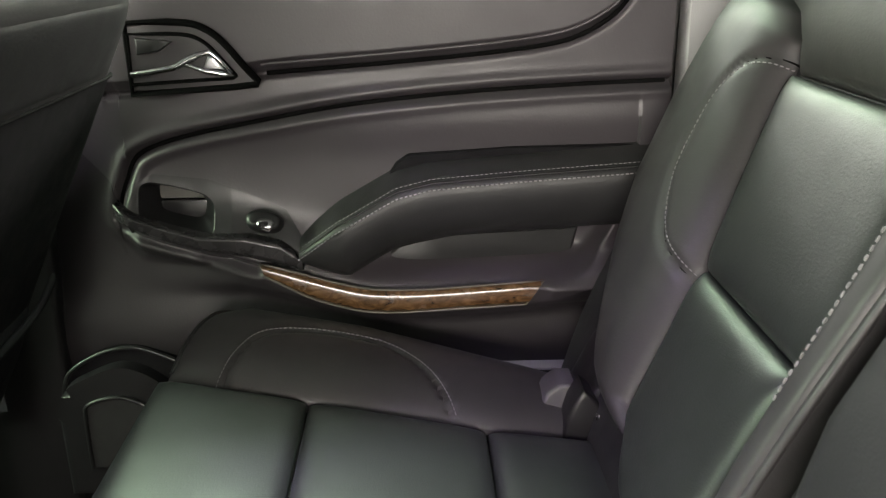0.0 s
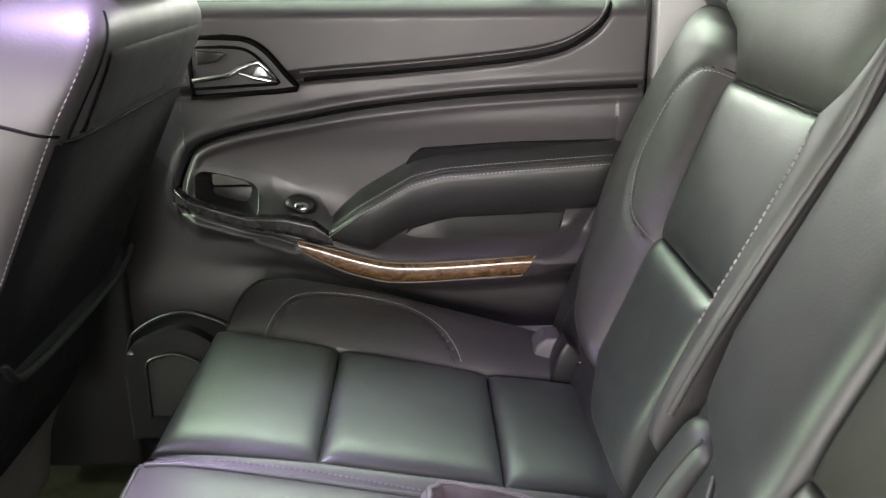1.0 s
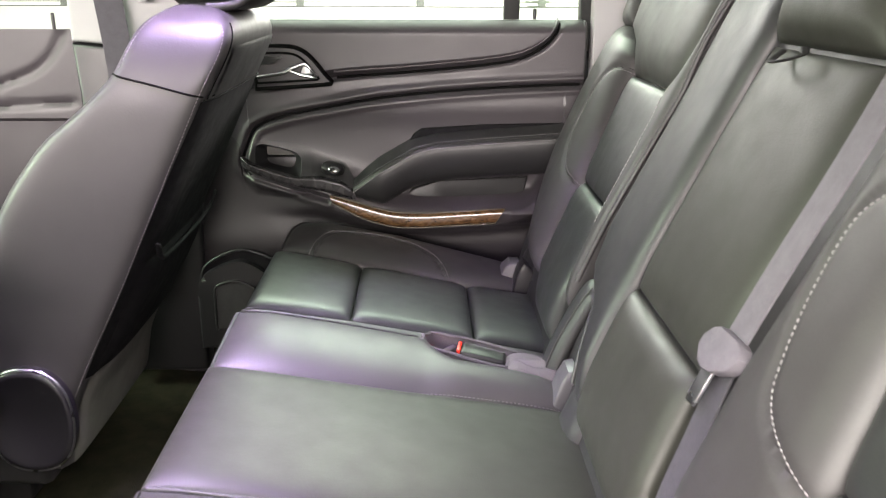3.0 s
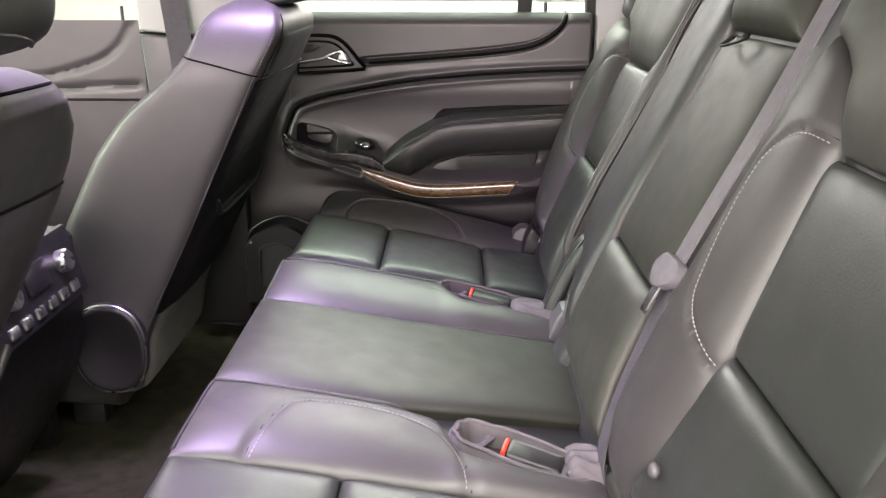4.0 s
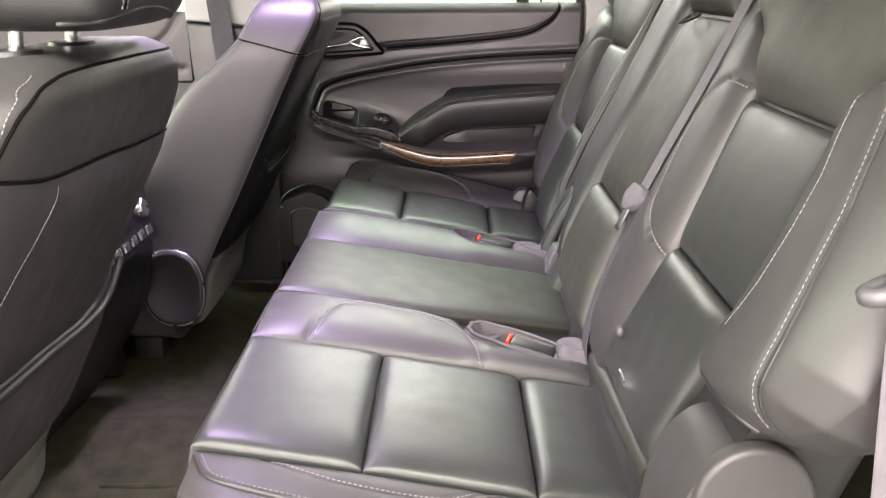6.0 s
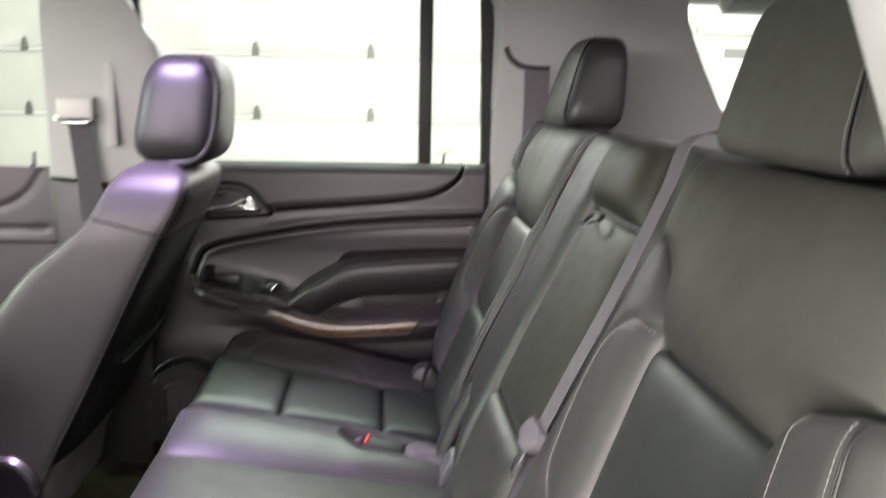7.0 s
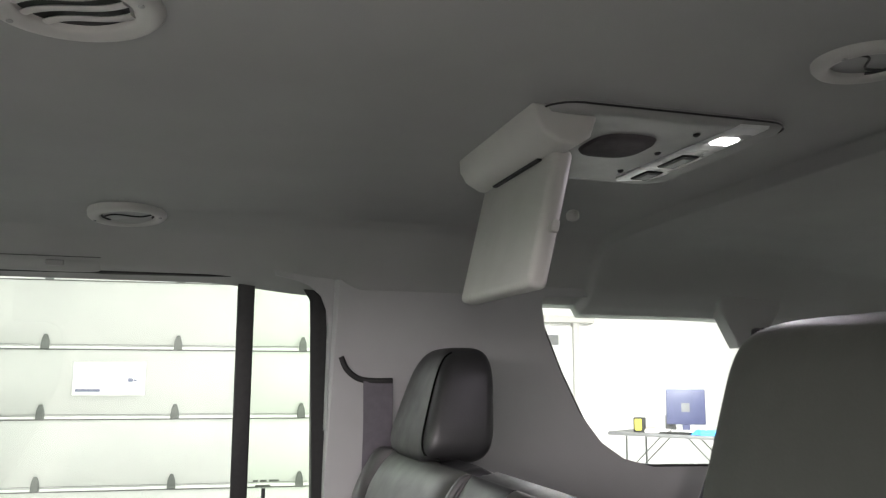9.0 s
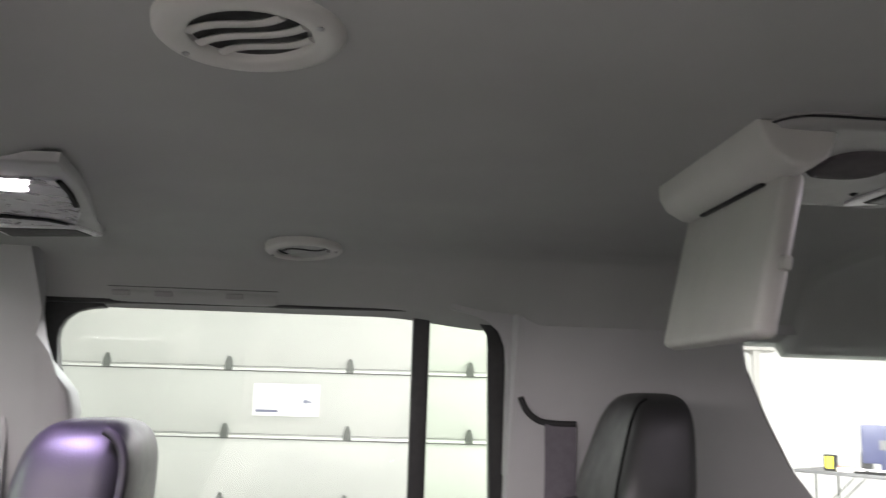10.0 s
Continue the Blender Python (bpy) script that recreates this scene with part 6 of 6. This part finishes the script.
    for y in (-0.72, -0.36):
        part("seat_rail", box_bm((-1.15, y - 0.02, 0.452), (-0.66, y + 0.02, 0.52), 0.006, 1), PLASTIC, seat, "dark steel seat rail")
    part("rail_end", box_bm((-0.66, -0.745, 0.455), (-0.60, -0.695, 0.505), 0.012, 2), RUBBER, seat, "black rail end cover")
    HR = ((-0.335, -0.580, 1.382), (0.092, 0.142, 0.104), 0.42, 0.34, 0.14, -0.02)
    superquad("headrest", HR[0], HR[1], LEATHER, seat, *HR[2:], nu=36, nv=48)
    mirror = ((-HR[0][0], HR[0][1], HR[0][2]), HR[1], *HR[2:5], -HR[5])
    edge = [(-0.668 - 0.004 * math.sin(3 * z), z) for z in np.linspace(1.300, 1.478, 40)]
    back = quad_front(mirror, edge, 0.0004) * np.array([-1, 1, 1])
    tube("headrest_seam", back, 0.0014, JOINT, seat, n=6)
    for d in (-0.005, 0.005):
        stitching("stitches", [quad_front(mirror, [(y + d, z) for y, z in edge], 0.0006) * np.array([-1, 1, 1])], seat, r=0.0007)
    tube("headrest_seam", quad_front(mirror, [(y, 1.300 - 0.006 * ((y + 0.60) / 0.07) ** 2) for y in np.linspace(-0.70, -0.49, 20)], 0.0) * np.array([-1, 1, 1]), 0.0022, LEATHER, seat, n=6)
    for y in (-0.655, -0.530):
        tube("headrest_post", [(-0.368, y, 1.24), (-0.362, y, 1.30)], 0.0075, CHROME, seat)
        dome("post_collar", super_ellipse(-0.366, y, 0.026, 0.034, 2, 28), lambda u, v, k: (u, v, 1.256 + k), [(1, 0), (0.9, 0.006), (0.6, 0.007)], PLASTIC, seat)
    return seat


driver_seat()

# ---- centre console ----
con = thing("centre_console", (-0.75, -0.04, 0.452), "dark plastic centre console with rear control panel", "console")
part("body", prism_bm([(-1.15, 0.94), (-0.575, 0.94), (-0.560, 0.925), (-0.556, 0.80), (-0.575, 0.70), (-0.63, 0.60), (-0.72, 0.47), (-1.15, 0.455)], lambda u, v, w: Vector((u, -0.20 + w, v)), 0.35, 0.02, 3), PLASTIC, con)
part("lid", box_bm((-1.12, -0.19, 0.935), (-0.60, 0.14, 0.975), 0.018, 3), LEATHER, con)
pm = Matrix.Translation((-0.553, -0.02, 0.88)) @ Matrix.Rotation(radians(-14), 4, "Y")
cpn = part("control_panel", box_bm((-0.008, -0.14, -0.05), (0.006, 0.16, 0.07), 0.006, 2, pm), GLOSSY, con, "satin black rear control panel")
for k in range(6):
    part("button", box_bm((0.004, -0.10 + 0.04 * k, -0.036), (0.011, -0.075 + 0.04 * k, -0.018), 0.003, 2, pm), SATIN, cpn, "small bright button")
for y in (-0.07, 0.10):
    dome("knob", super_ellipse(y, 0.02, 0.019, 0.019, 2, 24), lambda u, v, k: tuple(pm @ Vector((0.006 + k, u, v))), [(1, 0), (1, 0.012), (0.85, 0.016), (0.5, 0.016)], SATIN, cpn, "round bright control knob")
part("socket_cover", box_bm((0.004, -0.02, 0.0), (0.012, 0.05, 0.045), 0.003, 2, pm), PLASTIC, cpn)

# ---- overhead ----
def z_place(u, v, w):
    return (u, v, float(liner_fn(np.array(u), np.array(v))[2]) - w)


scr = thing("overhead_screen", (0.64, 0.03, 1.80), "grey overhead console with folded down screen flap", "overhead console")
def rounded(lo, hi, r, n=6):
    out = []
    for cx, cy, a in ((hi[0] - r, hi[1] - r, 0), (lo[0] + r, hi[1] - r, 90), (lo[0] + r, lo[1] + r, 180), (hi[0] - r, lo[1] + r, 270)):
        for k in range(n + 1):
            w = radians(a + 90 * k / n)
            out.append((cx + r * math.cos(w), cy + r * math.sin(w)))
    return out


dome("base_plate", rounded((0.515, -0.110), (0.825, 0.205), 0.035), lambda u, v, w: (u, v, 1.808 - w), [(1.02, -0.006), (1.0, 0.002), (0.985, 0.0055), (0.9, 0.0065)], PLATE, scr)
tube("plate_gap", [(u, v, 1.8075) for u, v in rounded((0.512, -0.113), (0.828, 0.208), 0.037)], 0.0013, PLASTIC, scr, "dark gap round the plate", n=6, closed=True)
hs = part("hinge_housing", prism_bm([(0.500, 1.812), (0.501, 1.794), (0.510, 1.779), (0.530, 1.768), (0.552, 1.766), (0.570, 1.778), (0.578, 1.80), (0.575, 1.812)], lambda u, v, w: Vector((u, -0.088 + w, v)), 0.272, 0.006, 3), PALE, scr, "rounded pale grey screen housing")
part("slot_line", box_bm((0.532, -0.02, 1.7640), (0.538, 0.135, 1.7665), 0), RUBBER, hs, "dark hinge gap", False)
sm = Matrix.Translation((0.560, 0, 1.768)) @ Matrix.Rotation(radians(13), 4, "Y")
fl = part("screen_flap", box_bm((-0.020, -0.052, -0.166), (0.006, 0.196, 0.004), 0.009, 4, sm), PALE, scr, "pale grey folded down screen back")
part("screen_glass", box_bm((0.006, -0.04, -0.155), (0.009, 0.18, -0.015), 0.001, 1, sm), GLOSSY, fl, "dark screen glass")
part("flap_button", box_bm((-0.008, -0.062, -0.10), (0.002, -0.050, -0.085), 0.003, 2, sm), PALE, fl)
dome("speaker_cloth", super_ellipse(0.655, 0.012, 0.042, 0.050, 3, 36), lambda u, v, w: (u, v, 1.7985 - w), [(1.0, -0.003), (0.95, 0.001), (0.7, 0.003), (0.3, 0.004)], FELT, scr, "dark oval speaker cloth")
bar = dome("lamp_bar", [(0.752, -0.108), (0.790, -0.112), (0.796, 0.145), (0.780, 0.178), (0.748, 0.188), (0.738, 0.17)], lambda u, v, w: (u, v, 1.8010 - w), [(1.0, -0.002), (0.99, 0.001), (0.95, 0.002)], WHITEPLASTIC, scr, "white lamp bar")
for y0, y1, m in ((0.110, 0.160, RUBBER), (0.020, 0.085, RUBBER), (-0.066, -0.038, LIT)):
    part("lamp_lens", box_bm((0.756, y0, 1.7965), (0.783, y1, 1.800), 0.002, 1), m, bar, "lit map lamp lens" if m is LIT else "dark framed map lamp switch")
    if m is RUBBER:
        part("lens_window", box_bm((0.761, y0 + 0.008, 1.7955), (0.778, y1 - 0.008, 1.798), 0.001, 1), TABLEGREY, bar)
for y in (0.13, 0.03, -0.06):
    superquad("screw_cap", (0.725, y, 1.801), (0.004, 0.006, 0.003), RUBBER, scr, 1, 1, nu=6, nv=10)


def round_vent(x, y, r, inner, name, label, open_blades, rz, tip=1.0, wedge=0.0):
    v = thing(name, z_place(x, y, 0), label, "ceiling vent")
    out = super_ellipse(0, 0, 1, 1, 2, 48)
    z = z_place(x, y, 0)[2]
    sx = float(liner_fn(np.array(x), np.array(y + 0.03))[2] - liner_fn(np.array(x), np.array(y - 0.03))[2]) / 0.06
    m = Matrix.Translation((x, y, z - r * math.sin(radians(wedge)) * 0.2)) @ Matrix.Rotation(radians(-wedge), 4, "Y") @ Matrix.Rotation(tip * math.atan(sx), 4, "X") @ Matrix.Rotation(radians(rz), 4, "Z")
    def ring(rs, ws, name, mat, lab=""):
        verts, faces, n = [], [], len(out)
        for rr, ww in zip(rs, ws):
            verts += [tuple(m @ Vector((rr * u, rr * q, -ww))) for u, q in out]
        for k in range(len(rs) - 1):
            for i in range(n):
                faces.append((k * n + i, k * n + (i + 1) % n, (k + 1) * n + (i + 1) % n, (k + 1) * n + i))
        return link(name, verts, faces, mat, v, lab)
    ring([r * 1.02, r, r * 0.94, (r + inner) / 2, inner * 1.05, inner, inner * 0.97], [-0.006 - 1.6 * r * math.sin(radians(wedge)), 0.004, 0.008, 0.0095, 0.008, 0.005, -0.012], "bezel", PALE)
    # No cavity: a flat black disc paints the shade inside the open vent.
    dome("well", [(inner * u, inner * q) for u, q in out], lambda u, q, w: tuple(m @ Vector((u, q, w))), [(1.0, -0.0012), (0.5, -0.0012)] if open_blades else [(0.98, -0.001), (0.9, -0.002)], RUBBER if open_blades else GREYTRIM, v, "flat black disc for the shade in the vent" if open_blades else "closed grey vent disc")
    if open_blades:
        for k in (-1.3, 0.0, 1.3):
            half = math.sqrt(max(0.0, (inner * 0.95) ** 2 - (k * inner * 0.36) ** 2))
            pts = [m @ Vector((half * s, k * inner * 0.36 + 0.006 * math.sin(2.6 * s), -0.005)) for s in np.linspace(-1, 1, 15)]
            tube("blade", pts, 0.0042, PALE, v, "curved pale vent blade", n=8, flat=0.5)
    else:
        a = [m @ Vector((inner * 0.85 * s, 0.25 * inner * math.sin(3.0 * s), -0.003)) for s in np.linspace(-1, 1, 17)]
        tube("blade", a, 0.0013, RUBBER, v, "thin dark slot", n=6)
        for s in (-1, 1):
            c = [m @ Vector((s * inner * 0.93 * math.cos(w), inner * 0.93 * math.sin(w), -0.0028)) for w in np.linspace(-0.55, 0.55, 9)]
            tube("edge_gap", c, 0.0018, RUBBER, v, "dark gap at the disc edge", n=6)
    for s in (-1, 1):
        superquad("screw_cap", tuple(m @ Vector(((r + inner) / 2 * s, 0, -0.010))), (0.003, 0.003, 0.0015), GREYTRIM, v, 1, 1, nu=6, nv=10)
    return v


round_vent(0.043, -0.214, 0.071, 0.046, "ceiling_vent", "round pale ceiling vent with open curved blades", True, -26, 1.0, 2.5)
round_vent(0.030, 0.632, 0.066, 0.046, "closed_ceiling_vent", "round pale ceiling vent turned shut", False, -12, 0.4, 2.5)
round_vent(0.755, -0.300, 0.050, 0.034, "rear_ceiling_vent", "round pale ceiling vent with a dark slot", False, 20)

def dome_lamp(s):
    mid = -0.04
    def side(v):
        return mid + s * (v - mid)
    lamp = thing("dome_lamp", (-0.33, mid + s * 0.37, 1.78), "bright dome lamp unit in the headliner", "ceiling lamp", "dome lamps")
    def at(u, v, w):
        return (u, side(v), 1.781 - w)
    dome("lamp_housing", [(-0.192, 0.082), (-0.200, 0.165), (-0.222, 0.28), (-0.245, 0.39), (-0.268, 0.505), (-0.52, 0.545), (-0.52, 0.082)], at, [(1.02, -0.006), (1.0, 0.002), (0.99, 0.0048), (0.96, 0.006)], GREYTRIM, lamp)
    dome("lamp_tray", [(-0.216, 0.145), (-0.228, 0.24), (-0.250, 0.34), (-0.286, 0.432), (-0.50, 0.44), (-0.50, 0.145)], at, [(1.0, 0.005), (0.98, 0.009), (0.95, 0.0085), (0.9, 0.0075)], SATIN, lamp, "bright lamp tray")
    tube("tray_gap", [at(-0.2145, 0.150, 0.0088), at(-0.222, 0.21, 0.0088), at(-0.238, 0.285, 0.0088)], 0.0042, JOINT, lamp, "dark gap beside the tray", n=8, flat=0.5)
    tube("tray_edge", [at(-0.47, 0.385, 0.0095), at(-0.36, 0.372, 0.0095), at(-0.31, 0.385, 0.0095), at(-0.29, 0.41, 0.0095)], 0.0040, GLOSSY, lamp, "dark tray edge", n=8, flat=0.6)
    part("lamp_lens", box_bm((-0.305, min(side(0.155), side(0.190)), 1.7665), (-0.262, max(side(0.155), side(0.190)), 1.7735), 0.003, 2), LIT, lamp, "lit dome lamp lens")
    dome("switch_frame", [(-0.42, 0.447), (-0.283, 0.438), (-0.269, 0.500), (-0.42, 0.540)], at, [(1.0, 0.004), (1.0, 0.009), (0.96, 0.010)], WHITEPLASTIC, lamp, "white switch frame")
    dome("switch", [(-0.41, 0.458), (-0.291, 0.447), (-0.281, 0.494), (-0.41, 0.526)], at, [(1.0, 0.009), (1.0, 0.0115), (0.9, 0.012)], RUBBER, lamp)


dome_lamp(1)
# Unseen mirrored copy, added as the fixture for the near fill lamp.
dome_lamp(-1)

gh = thing("grab_handle", (-0.165, 0.725, 1.725), "grey grab handle folded in its headliner recess", "grab handle")
def handle_fn(lift, y0, y1):
    def fn(U, V):
        q = liner_fn(-0.325 + 0.308 * U, y0 + (y1 - y0) * V)
        h = lift * ((1 - np.abs(2 * U - 1) ** 12) * (1 - np.abs(2 * V - 1) ** 6)).clip(0) ** 0.5 - 0.002
        return q + h[..., None] * np.array([0, -0.6, -0.8])
    return fn
grid_mesh("grip", handle_fn(0.006, 0.738, 0.784), np.linspace(0, 1, 40), np.linspace(0, 1, 16), LINER, gh)
top_line = liner_fn(np.linspace(-0.322, -0.02, 30), np.full(30, 0.735)) + np.array([0, -0.001, -0.001])
# Thin dark tube laid on the cloth as the shade above the grip.
tube("shadow_gap", top_line, 0.0009, GASKET, gh, "dark line for the shade above the grip", n=6)
for x in (-0.300, -0.225, -0.098):
    q = liner_fn(np.array(x), np.array(0.739))
    part("mount", box_bm((x - 0.016, q[1] - 0.003, q[2] - 0.012), (x + 0.016, q[1] + 0.006, q[2] - 0.001), 0.003, 2), PLATE, gh, "grey handle mount")
ck = thing("coat_hook", (0.77, 0.39, 1.795), "small pale coat hook on the headliner", "hook")
superquad("hook", (0.775, 0.395, 1.787), (0.010, 0.014, 0.010), PALE, ck, 0.8, 0.8, nu=10, nv=14)
